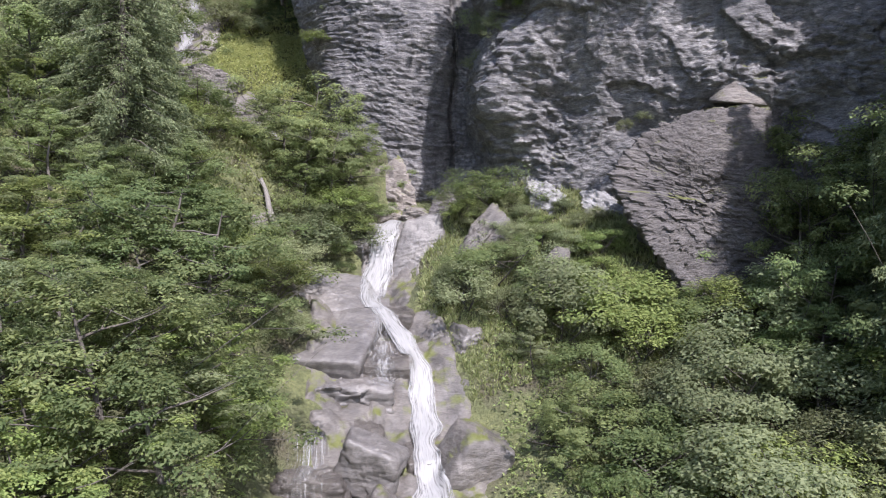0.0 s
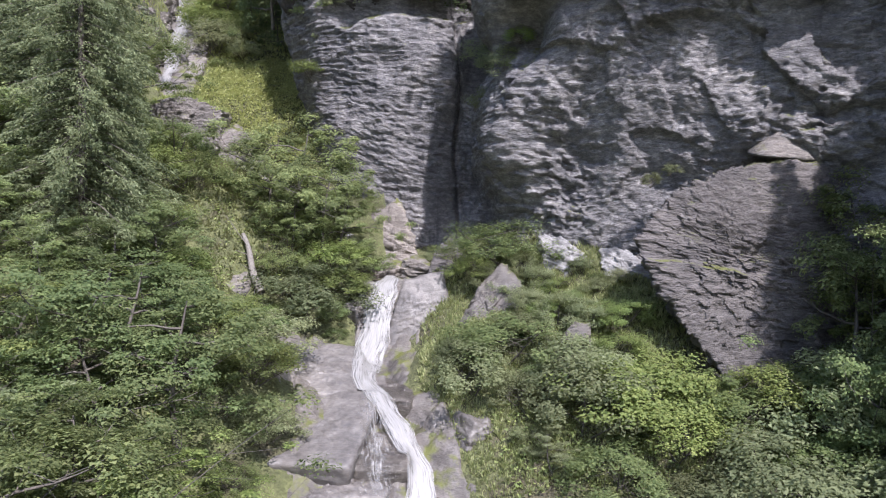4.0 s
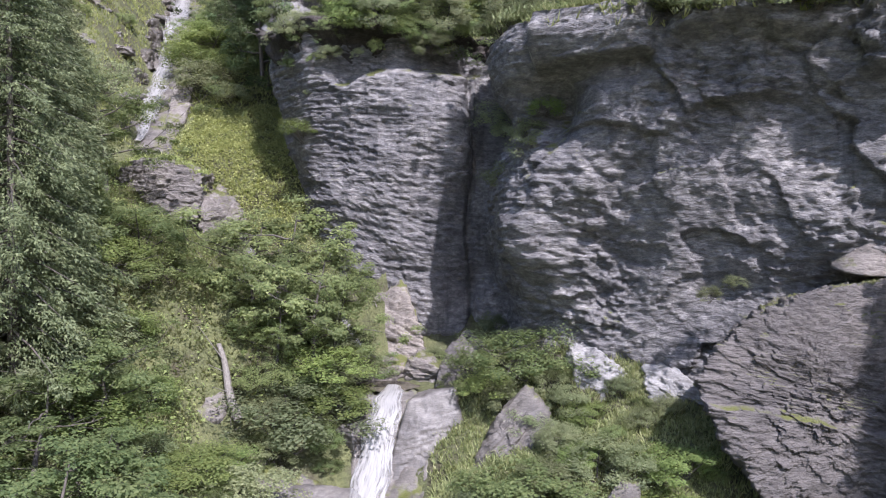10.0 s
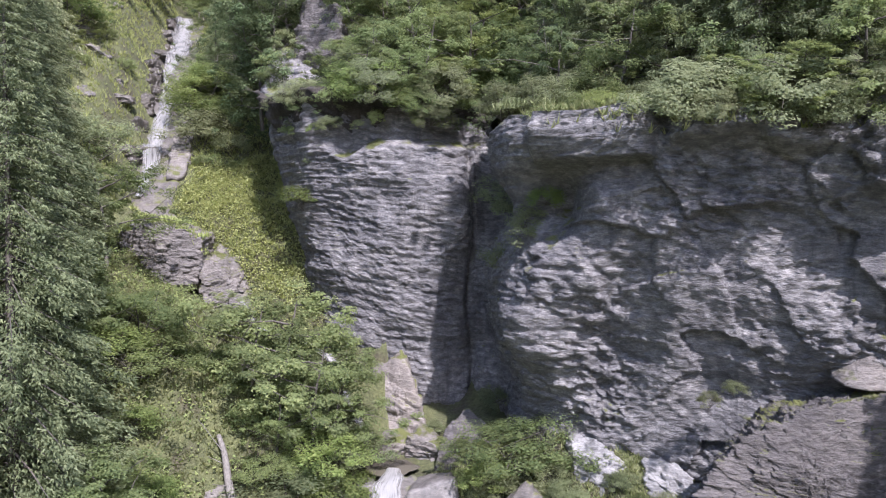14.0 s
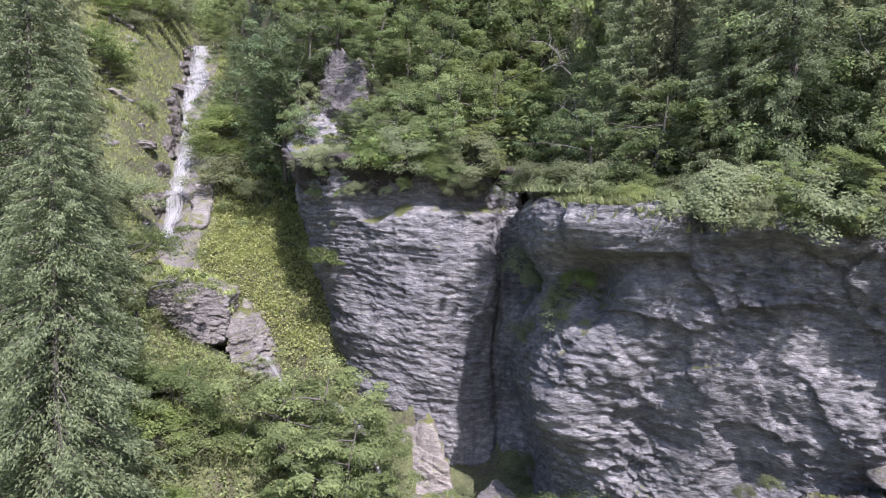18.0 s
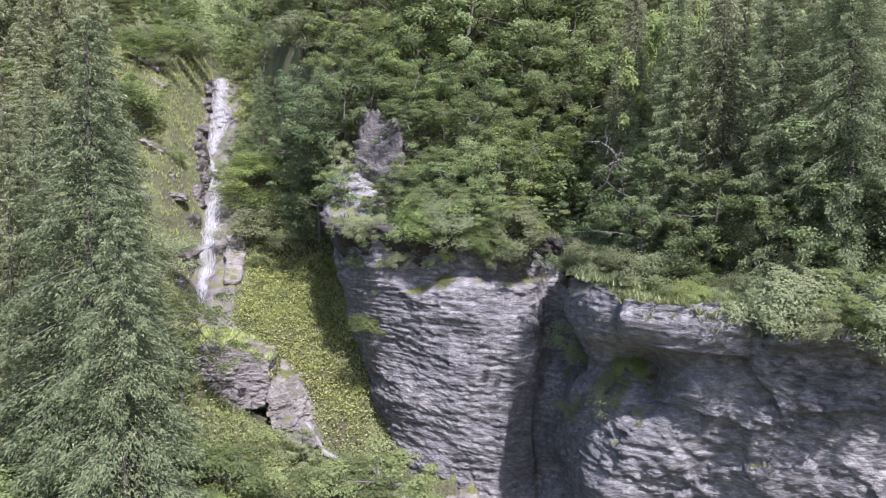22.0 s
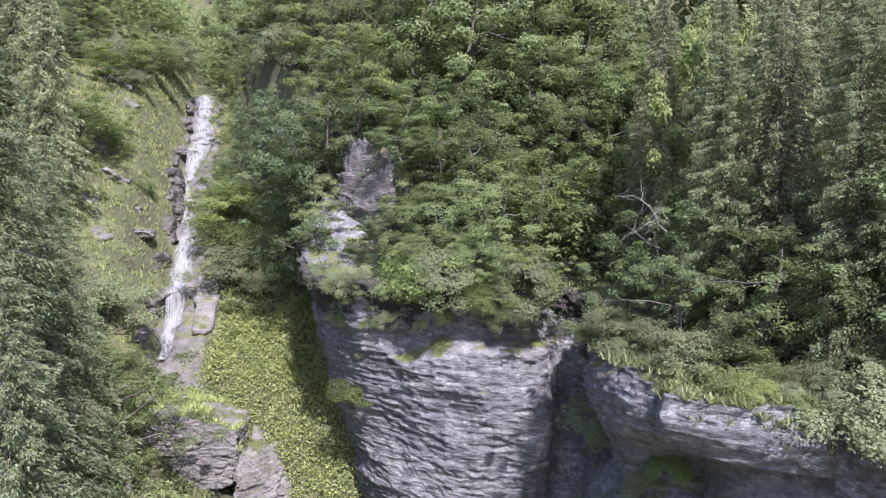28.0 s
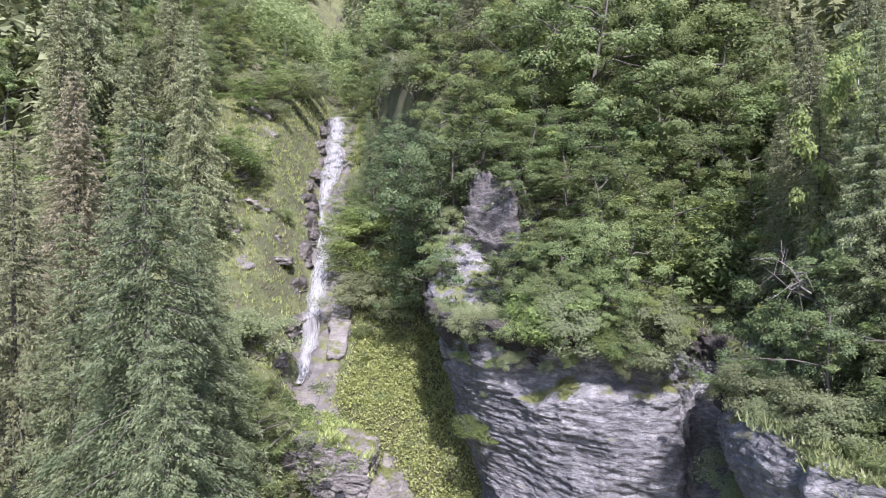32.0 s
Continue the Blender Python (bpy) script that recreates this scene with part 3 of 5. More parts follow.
    tagged(new("earth_brow", mesh_data("earth_brow", co, grid_faces(*x.shape)[:, ::-1], EARTH_SHADED, soft=False)), "brown earth and roots overhanging the cliff, darkened as in shade", "earth bank", kind="structure")


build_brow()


# ---- loose and outcropping rocks ----
def cube_dirs(n):
    """Directions spread evenly over a cube's six sides, with their faces."""
    a = np.tan(np.linspace(-1, 1, n) * math.pi / 4)
    p, q = np.meshgrid(a, a, indexing="ij")
    one = np.ones_like(p)
    sides = [(one, p, q), (-one, q, p), (q, one, p), (p, -one, q), (p, q, one), (q, p, -one)]
    co = np.vstack([np.stack([w.ravel() for w in s], 1) for s in sides])
    faces = np.vstack([grid_faces(n, n) + i * n * n for i in range(6)])
    co = co / np.linalg.norm(co, axis=1)[:, None]
    _, first, same = np.unique(np.round(co, 5), axis=0, return_index=True, return_inverse=True)
    return co[first], same.ravel()[faces]


def rock_mesh(name, corners, mat, n=40, bed=0.25, thick=0.5, dip=(0.0, 0.0), lumps=0.15, seed=0, bevel=14.0, ledge=None):
    """A rock with flat broken sides: the body between its corners, roughened along its beds. Returns mesh and foot."""
    pts = np.array(corners, float)
    bm = bmesh.new()
    for p in pts:
        bm.verts.new(p)
    bmesh.ops.convex_hull(bm, input=bm.verts[:])
    c = pts.mean(0)
    normals, offs = [], []
    bm.normal_update()
    for f in bm.faces:
        nn, d = np.array(f.normal), float(f.normal.dot(f.verts[0].co - Vector(c)))
        if d < 0:
            nn, d = -nn, -d
        normals.append(nn), offs.append(max(d, 0.02))
    bm.free()
    normals, offs = np.array(normals), np.array(offs)
    d, faces = cube_dirs(n)
    k = np.maximum(d @ normals.T, 1e-4) / offs[None, :]
    r = 1.0 / (k**bevel).sum(1) ** (1.0 / bevel)
    p = c + d * r[:, None]
    g = c + d * (r[:, None] * 1.0)
    rel = bed * strata(g[:, 0], g[:, 1], g[:, 2], dip, thick, thick * 3.2, seed) + 0.5 * bed * strata(g[:, 0], g[:, 1], g[:, 2], dip, thick * 0.4, thick * 1.4, seed + 4)
    rel = rel + bed * 0.9 * facets(g[:, 0] / (thick * 3), g[:, 1] / (thick * 3), (g[:, 2] + dip[0] * g[:, 0]) / (thick * 1.5), seed)
    rel = rel + lumps * fbm(g[:, 0] * 0.8 + seed, g[:, 1] * 0.8, g[:, 2] * 0.8, 4)
    p = p + d * rel[:, None]
    if ledge:
        # the part below a sloping line stands out and carries a narrow ledge
        line = ledge[1] + ledge[2] * (p[:, 0] - ledge[0]) + 0.15 * vnoise(p[:, 0] * 0.8, seed, 1.0)
        p[:, 1] -= 0.55 * (1 - smooth(-0.12, 0.12, p[:, 2] - line)) * smooth(-1, 2, c[1] - p[:, 1])
    return mesh_data(name, p, faces, mat, soft=False)


def rock(name, label, corners, mat, category="rock", group="", **kw):
    ob = new(name, rock_mesh(name, corners, mat, **kw))
    return tagged(ob, label, category, group)


rock("boulder", "huge brown-grey layered boulder leaning against the cliff", [
    (13.6, 58.6, 30.6), (14.6, 58.6, 33.0), (16.0, 58.6, 34.2), (19.0, 58.6, 35.8), (22.6, 58.7, 36.9), (26.0, 59.0, 37.3), (30.0, 60.2, 36.4),
    (15.0, 58.4, 27.4), (16.8, 57.2, 24.6), (19.4, 57.0, 21.4), (26.0, 57.5, 20.5), (31.0, 60.0, 24.0),
    (16.5, 63.5, 31.0), (20.0, 66.0, 24.0), (28.0, 66.0, 24.0), (28.0, 66.5, 36.0), (21.0, 65.0, 35.4),
], BOULDER, n=150, bed=0.3, thick=0.34, dip=(0.22, 0.0), lumps=0.2, seed=3, bevel=40, ledge=(13.9, 30.0, -0.17))
rock("perched_rock", "smooth beige-grey rock perched on the boulder", [
    (22.8, 59.2, 37.2), (24.6, 58.9, 37.0), (28.4, 59.6, 36.8), (28.2, 62.5, 38.0), (27.0, 60.0, 39.2), (25.2, 59.8, 39.7), (23.7, 60.2, 38.9), (22.8, 62.5, 38.0), (25.4, 63, 39.6),
], GULLY, n=34, bed=0.06, lumps=0.12, seed=5, bevel=9)
rock("slab_rock", "tall smooth grey rock slab beside the fall", [
    (-3.7, 69.0, 27.9), (-0.2, 69.4, 28.6), (0.6, 68.6, 24.2), (-1.6, 67.0, 20.8), (-5.0, 67.6, 21.6), (-5.1, 68.2, 23.4), (-3.6, 72.8, 27.5), (-0.4, 73, 28.2), (-0.5, 72, 21), (-4.5, 72, 21),
], SLAB, n=44, bed=0.10, thick=0.6, dip=(-0.25, 0), lumps=0.12, seed=6, bevel=24)
rock("pale_pillar", "pale fractured rock pillar at the foot of the cliff", [
    (-8.4, 81.0, 26.0), (-3.0, 80.5, 26.0), (-2.6, 80.6, 29.5), (-4.2, 81.2, 34.6), (-5.2, 81.8, 36.2), (-8.4, 83.2, 33.6), (-8.8, 86, 27), (-5, 86, 36), (-3.0, 86, 28),
], PALE, n=50, bed=0.32, thick=0.9, dip=(0.5, 0.2), lumps=0.3, seed=7, bevel=24)
rock("pointed_rock", "brown pointed rock at the pool's edge", [
    (-2.2, 74.8, 26.8), (3.4, 75.0, 27.4), (3.0, 76.0, 30.2), (0.9, 76.4, 32.4), (-1.2, 76.4, 30.3), (1, 79, 29), (0.8, 78, 31.5),
], BOULDER, n=30, bed=0.10, lumps=0.12, seed=8)
rock("white_rock", "white sunlit rock at the cliff's foot", [
    (8.0, 69.2, 31.6), (10.4, 68.8, 31.4), (13.6, 68.2, 28.6), (11.0, 67.0, 27.6), (8.6, 68.0, 28.4), (9.0, 73, 28), (13, 72, 29), (9.5, 72, 32),
], WHITE, n=36, bed=0.3, thick=0.4, dip=(0.3, 0), lumps=0.25, seed=9, group="rocks at the cliff's foot")
rock("white_rock", "white sunlit rock at the cliff's foot", [
    (12.8, 67.4, 30.4), (15.6, 66.6, 30.4), (18.6, 65.6, 28.0), (17.4, 64.4, 26.0), (13.6, 65.6, 26.6), (14, 70, 27), (18, 69, 28), (14, 70, 31),
], WHITE, n=40, bed=0.3, thick=0.4, dip=(0.3, 0), lumps=0.25, seed=10, group="rocks at the cliff's foot")
rock("gully_block", "broad grey layered rock ledge under the upper fall", [
    (-34.6, 88.6, 42.6), (-30.0, 87.8, 41.8), (-26.2, 88.6, 41.6), (-25.8, 88.8, 46.4), (-29.8, 88.0, 48.2), (-34.2, 88.4, 47.2), (-36.0, 90.0, 44.5),
    (-37.4, 99.0, 49.4), (-33.0, 98.5, 48.6), (-27.0, 97.5, 47.4), (-26.4, 97.0, 40.0), (-36.5, 97.0, 40.0),
], GULLY, n=96, bed=0.26, thick=0.36, dip=(0.05, 0), lumps=0.16, seed=11, bevel=50)
rock("gully_apron", "brown sloping rock apron beside the ledge", [
    (-26.2, 89.4, 44.2), (-24.6, 89.2, 44.0), (-22.8, 88.2, 41.2), (-20.4, 86.8, 38.2), (-23.4, 86.2, 36.6), (-26.0, 88.0, 41.0),
    (-25.6, 96.0, 46.6), (-22.6, 95.0, 44.6), (-20.0, 92.0, 38.0), (-25.0, 95.0, 38.0),
], GULLY, n=60, bed=0.4, thick=0.5, dip=(-0.35, 0.1), lumps=0.2, seed=14, bevel=40)
rock("leaning_slab", "grey rock slab sticking out of the grassy slope", [
    (6.4, 57.4, 17.0), (7.2, 57.6, 22.6), (9.0, 58.2, 25.4), (10.6, 58.4, 25.2), (10.2, 57.2, 18.4), (7.6, 61.5, 20), (10.4, 61.5, 24.0),
], BEDROCK, n=30, bed=0.1, lumps=0.12, seed=12, group="slabs on the slope")
rock("leaning_slab", "grey rock slab sticking out of the grassy slope", [
    (0.6, 66.0, 23.2), (2.6, 66.4, 27.6), (4.8, 66.4, 29.6), (6.6, 65.6, 27.0), (5.6, 63.6, 23.6), (1.6, 63.6, 21.0), (2, 69, 25), (5, 69, 28.4),
], BEDROCK, n=34, bed=0.22, thick=0.4, dip=(-0.8, 0), lumps=0.15, seed=13, group="slabs on the slope")


def block_corners(c, size, yaw=0.0, tip=(0.0, 0.0), seed=0):
    """Corners of an uneven block about c, leaning by tip (radians about x and y)."""
    g = np.random.default_rng(seed)
    m = Matrix.Rotation(yaw, 3, "Z") @ Matrix.Rotation(tip[1], 3, "Y") @ Matrix.Rotation(tip[0], 3, "X")
    out = []
    for sx in (-1, 1):
        for sy in (-1, 1):
            for sz in (-1, 1):
                j = g.uniform(0.72, 1.05, 3)
                v = m @ Vector((sx * size[0] / 2 * j[0], sy * size[1] / 2 * j[1], sz * size[2] / 2 * j[2]))
                out.append((c[0] + v.x, c[1] + v.y, c[2] + v.z))
    return out


def block(name, label, c, size, mat, yaw=0.0, tip=(0.0, 0.0), seed=0, group="", **kw):
    return rock(name, label, block_corners(c, size, yaw, tip, seed), mat, group=group, seed=seed, **kw)


def bedrock(name, label, x0, x1, y0, y1, step, half, mat, seed):
    """Bare rock along the stream: a stepped sheet that dips under the turf at its edges."""
    xa, ya = np.arange(x0, x1, step), np.arange(y0, y1, step)
    x, y = np.meshgrid(xa, ya, indexing="ij")
    xs, _ = stream_at(y)
    d = x - xs
    left = half[0] - (half[0] - 3.0) * smooth(64.5, 67.5, y) * (y < 85)
    m = smooth(0, 1.6, left + d + 1.2 * vnoise(x * 0.3, y * 0.3, seed)) * smooth(0, 1.6, half[1] - d + 1.2 * vnoise(x * 0.3, y * 0.3, seed + 5))
    m = m * smooth(y0, y0 + 2, y) * (1 - smooth(y1 - 3, y1 - 1, y))
    z = height(x, y, True, False)
    rel = 0.8 * facets(x * 0.2, y * 0.2, z * 0.22, seed) + 0.3 * facets(x * 0.5, y * 0.5, z * 0.6, seed + 1) + 0.16 * strata(x, y, z, (0.1, -0.2), 0.6, 2.6, seed) + 0.07 * fbm(x * 1.5, y * 1.5, 0.0, 3)
    z = z - 1.4 + m * (1.9 + rel)
    ob = new(name, mesh_data(name, np.stack([x.ravel(), y.ravel(), z.ravel()], 1), grid_faces(len(xa), len(ya)), mat, soft=False))
    return tagged(ob, label, "bedrock", kind="structure")


bedrock("bedrock", "bare grey-brown bedrock in the stream bed", -17, 6, 42, 75, 0.16, (9.5, 4.5), BEDROCK, 71)
bedrock("bedrock", "bare brown rock along the upper fall", -62, -26, 91, 168, 0.3, (2.6, 4.6), BEDROCK, 75)

BED = "bedrock slabs beside the cascade"
block("bedrock_slab", "smooth grey bedrock slab with wet streaks", (-10.8, 62.2, 20.3), (9.6, 9.6, 3.8), SLAB, 0.1, (0.44, 0.06), 21, BED, n=44, bed=0.10, lumps=0.22, bevel=9)
block("bedrock_slab", "smooth grey bedrock slab with wet streaks", (-14.2, 58.0, 19.8), (5.4, 7.0, 4.4), SLAB, 0.3, (0.45, -0.1), 22, BED, n=34, bed=0.12, lumps=0.2, bevel=9)
block("bedrock_slab", "broad sloping pale grey bedrock slab", (-8.7, 56.4, 16.5), (7.8, 9.4, 4.8), SLAB, -0.1, (0.42, 0.05), 23, BED, n=48, bed=0.05, lumps=0.12, bevel=20)
block("bedrock_slab", "layered grey bedrock ledge under the big slab", (-8.8, 53.4, 14.0), (10.5, 6.2, 4.4), SLAB, 0.05, (0.22, 0.05), 24, BED, n=48, bed=0.45, thick=0.6, lumps=0.25, bevel=12)
block("bedrock_slab", "brown wet bedrock ledge", (-8.0, 50.4, 11.0), (9.0, 5.6, 3.8), WET, 0.1, (0.3, 0.0), 25, BED, n=40, bed=0.3, thick=0.7, lumps=0.2)
block("veil_rock", "dark wet rock face behind the thin water veil", (-4.6, 55.6, 14.8), (4.4, 5.0, 5.4), WET, 0.15, (0.3, 0.05), 26, BED, n=40, bed=0.2, thick=0.6, lumps=0.15)
block("pale_block", "pale grey block with a split pointed top", (-4.8, 47.2, 10.6), (4.4, 3.2, 4.2), SLAB, -0.1, (0.15, 0.35), 27, BED, n=34, bed=0.1, lumps=0.15)
block("round_boulder", "rounded brown boulder streaked with pale stains", (2.3, 48.2, 10.7), (4.8, 4.4, 4.6), BEDROCK, 0.3, (0.2, 0.45), 28, BED, n=34, bed=0.05, lumps=0.12, bevel=7.0)
block("cascade_rock", "wet dark rock step under the lower cascade", (-8.8, 46.6, 8.7), (6.0, 3.4, 4.4), WET, 0.05, (0.15, 0.0), 29, BED, n=34, bed=0.25, lumps=0.15)
block("bedrock_slab", "wet bedrock slab between pool and fall", (-1.0, 49.8, 9.5), (4.0, 4.0, 3.8), WET, 0.1, (0.3, 0.0), 30, BED, n=30, bed=0.15, lumps=0.12)
block("bedrock_slab", "grey rock shelf on the cascade's east side", (0.2, 60.0, 17.8), (4.6, 6.6, 3.4), SLAB, 0.2, (0.35, 0.15), 31, BED, n=36, bed=0.3, thick=0.5, lumps=0.2)
block("bedrock_slab", "grey rock knob among bushes", (1.9, 56.8, 17.4), (3.0, 3.2, 3.2), SLAB, 0.5, (0.2, 0.2), 32, BED, n=28, bed=0.2, lumps=0.2)
block("bedrock_slab", "brown wet rock floor below the upper cascade", (-4.4, 63.0, 18.9), (5.2, 9.0, 3.0), WET, -0.1, (0.12, 0.0), 33, BED, n=36, bed=0.2, thick=0.6, lumps=0.15)
block("fall_rock", "dark rock step carrying the fall", (-6.0, 71.6, 22.9), (4.8, 4.6, 7.0), WET, 0.0, (0.3, 0.0), 34, BED, n=40, bed=0.3, thick=0.7, lumps=0.2)
block("lip_rock", "grey rock at the lip of the fall", (-7.2, 71.6, 26.9), (2.0, 2.0, 1.8), SLAB, 0.4, (0.2, 0.2), 35, BED, n=26, bed=0.2, lumps=0.15)
block("lip_rock", "grey rock wedged beside the fall", (-7.9, 70.0, 25.0), (2.4, 2.0, 1.9), SLAB, 0.9, (0.1, -0.3), 36, BED, n=26, bed=0.2, lumps=0.15)
block("lip_rock", "grey rock wedged beside the fall", (-8.6, 71.5, 26.4), (1.8, 1.8, 1.4), SLAB, 0.2, (0.1, 0.2), 37, BED, n=26, bed=0.2, lumps=0.15)

block("pool_rock", "pale broken rock at the back of the pool", (-6.2, 79.0, 28.0), (4.4, 3.4, 3.0), PALE, 0.3, (0.2, 0.1), 38, BED, n=30, bed=0.3, thick=0.6, lumps=0.2)
block("pool_rock", "grey rock at the back of the pool", (-2.6, 78.2, 28.2), (3.6, 3.0, 2.6), GULLY, -0.3, (0.1, 0.3), 39, BED, n=30, bed=0.3, thick=0.6, lumps=0.2)
block("pool_rock", "brown rock between pool and cliff", (-8.8, 77.6, 28.6), (3.0, 3.4, 3.0), BEDROCK, 0.6, (0.1, 0.1), 40, BED, n=30, bed=0.2, thick=0.6, lumps=0.2)

# rocks along the upper fall
UP = "rocks along the upper fall"
for i in range(13):
    yy = 94.0 + 5.4 * i
    xs, zs = (float(v) for v in stream_at(yy))
    if yy < 128:
        xs, zs = xs - 0.5, zs + 0.6
    block("fall_rock", "dark wet ledge beside the upper fall", (xs - 2.4 - 0.6 * math.sin(i * 2.1), yy, zs + 0.9 + 0.5 * math.sin(i * 1.3)), (2.6 + 0.9 * math.sin(i * 3.3), 4.6, 3.6 + 0.9 * math.cos(i * 1.7)), WET, 0.4 * math.sin(i * 1.9), (0.3, 0.2 * math.sin(i)), 80 + i, UP, n=22, bed=0.7, thick=0.8, lumps=0.45)
block("gap_rock", "dark wedged rock in the fall's narrow gap", (-46.4, 125.8, 71.0), (3.0, 3.4, 3.0), WET, 0.3, (0.2, 0.4), 43, UP, n=30, bed=0.3, lumps=0.3)
block("gap_rock", "dark wedged rock in the fall's narrow gap", (-43.2, 119.4, 67.0), (2.4, 3.4, 3.0), WET, 0.8, (0.2, 0.2), 44, UP, n=30, bed=0.3, lumps=0.3)
block("bank_rock", "grey rock shelf on the grassy bank", (-46.5, 112.0, 67.3), (4.0, 2.6, 1.2), BEDROCK, 0.2, (0.1, 0.0), 45, UP, n=28, bed=0.3, thick=0.4, lumps=0.2)
block("bank_rock", "grey rock shelf on the grassy bank", (-43.5, 109.0, 64.8), (3.4, 2.6, 1.2), BEDROCK, 0.1, (0.1, 0.1), 46, UP, n=28, bed=0.3, thick=0.4, lumps=0.2)
for i in range(9):
    yy = 103.0 + 3.2 * i + 8 * (i > 5)
    xs = float(stream_at(yy)[0]) - 8.6 - 2.2 * (i % 3)
    block("bank_rock", "small grey rock shelf on the grassy bank", (xs, yy, float(height(np.array([xs]), np.array([yy]))[0]) - 0.3), (2.8 + 1.0 * (i % 2), 2.4, 1.1), GULLY, 0.2 * (i % 4) - 0.3, (0.35, 0.5), 340 + i, UP, n=16, bed=0.3, thick=0.35, lumps=0.2)
block("bank_rock", "grey rock shelf on the grassy bank", (-54.0, 136.0, 81.3), (4.0, 5.0, 1.5), BEDROCK, 0.3, (0.45, 0.1), 47, UP, n=28, bed=0.3, thick=0.4, lumps=0.2)
block("gully_rib", "bare brown rock rib in the gully", (-35.4, 108.6, 57.6), (2.6, 17.0, 3.0), GULLY, 0.26, (0.66, 0.0), 48, UP, n=36, bed=0.4, thick=0.6, lumps=0.3)
block("gully_rock", "grey rock half hidden by bushes in the gully", (-26.0, 78.0, 36.6), (3.4, 2.4, 3.4), SLAB, 0.3, (0.1, 0.2), 50, UP, n=28, bed=0.3, lumps=0.2)
block("bare_slab", "smooth grey slab under the fallen trunk", (-18.9, 68.6, 27.6), (4.6, 5.4, 3.4), BEDROCK, 0.1, (0.75, 0.1), 51, UP, n=30, bed=0.08, lumps=0.12)
# the darker boulder stone on this wall stands in for shade from the trees
rock("rock_wall", "grey rock wall standing out of the wooded ridge", [
    (-18.6, 96.5, 55.0), (-12.4, 93.0, 55.0), (-12.0, 93.0, 66.0), (-13.2, 93.6, 72.0), (-17.0, 96.2, 73.5), (-18.4, 98.5, 66.0), (-12, 102, 55), (-12, 100, 72), (-17, 104, 74), (-18, 104, 55),
], BOULDER, n=70, bed=0.8, thick=1.1, dip=(0.15, 0), lumps=0.6, bevel=30, seed=52)


# ---- water ----
bpy.context.view_layer.update()
GRAPH = bpy.context.evaluated_depsgraph_get()


def ribbon(name, label, knots, mat, seg=0.25, across=15, swell=0.12):
    """A stream of falling water along knots of x, y, z and width."""
    p = np.array(knots, float)
    s = np.concatenate([[0], np.cumsum(np.linalg.norm(np.diff(p[:, :3], axis=0), axis=1))])
    u = np.arange(0, s[-1], seg)
    c = np.stack([np.interp(u, s, p[:, i]) for i in range(4)], 1)
    for _ in range(4):
        c[1:-1] = 0.25 * c[:-2] + 0.5 * c[1:-1] + 0.25 * c[2:]
    t = np.gradient(c[:, :3], axis=0)
    t /= np.linalg.norm(t, axis=1)[:, None] + 1e-9
    side = np.stack([-t[:, 1], t[:, 0], 0 * t[:, 0]], 1) + np.array([1e-3, 0, 0])
    side = side / np.linalg.norm(side, axis=1)[:, None]
    side = np.where((side[:, :1] < 0), -side, side)
    side = 0.35 * side + 0.65 * np.array([1.0, 0, 0])
    side /= np.linalg.norm(side, axis=1)[:, None]
    nrm = np.cross(side, t)
    nrm = np.where(nrm[:, 2:3] < 0, -nrm, nrm)
    w = np.linspace(-0.5, 0.5, across)
    wide = c[:, 3] * (1 + 0.22 * vnoise(u * 0.7, p[0, 0], 2.0))
    off = 0.15 * vnoise(u * 0.8, p[0, 1], 5.0)
    g = c[:, None, :3] + side[:, None, :] * (w[None, :] * wide[:, None] + off[:, None])[:, :, None]
    bulge = swell * (1 - (2 * w[None, :]) ** 2) + 0.07 * fbm(w[None, :] * 9 + 0 * u[:, None], u[:, None] * 0.9, 1.0, 3)
    g = g + nrm[:, None, :] * bulge[:, :, None]
    # the sheet rides over whatever rock lies under it
    flat = g.reshape(-1, 3)
    for i in range(len(flat)):
        hit, place, *_ = scene.ray_cast(GRAPH, Vector((flat[i, 0], flat[i, 1], flat[i, 2] + 2.2)), Vector((0, 0, -1)), distance=2.25)
        if hit:
            flat[i, 2] = max(flat[i, 2], place.z + 0.08)
    g = flat.reshape(g.shape)
    for _ in range(7):
        g[1:-1, :, 2] = np.maximum(g[1:-1, :, 2], 0.25 * g[:-2, :, 2] + 0.5 * g[1:-1, :, 2] + 0.25 * g[2:, :, 2])
        g[:, 1:-1, 2] = np.maximum(g[:, 1:-1, 2], 0.25 * g[:, :-2, 2] + 0.5 * g[:, 1:-1, 2] + 0.25 * g[:, 2:, 2])
    uv = np.stack(np.broadcast_arrays(w[None, :] + 0.5, u[:, None]), 2).reshape(-1, 2)
    ob = new(name, mesh_data(name, g.reshape(-1, 3), grid_faces(len(u), across), mat, uv=uv))
    return tagged(ob, label, "waterfall", kind="structure")


ribbon("water", "white waterfall dropping over the rock lip", [(-5.2, 73.5, 27.9, 1.3), (-5.3, 71.6, 27.5, 1.7), (-5.5, 70.0, 26.6, 2.0), (-6.0, 68.2, 23.6, 2.2), (-6.7, 66.4, 20.9, 2.9), (-6.6, 65.6, 20.6, 2.5)], FOAM)
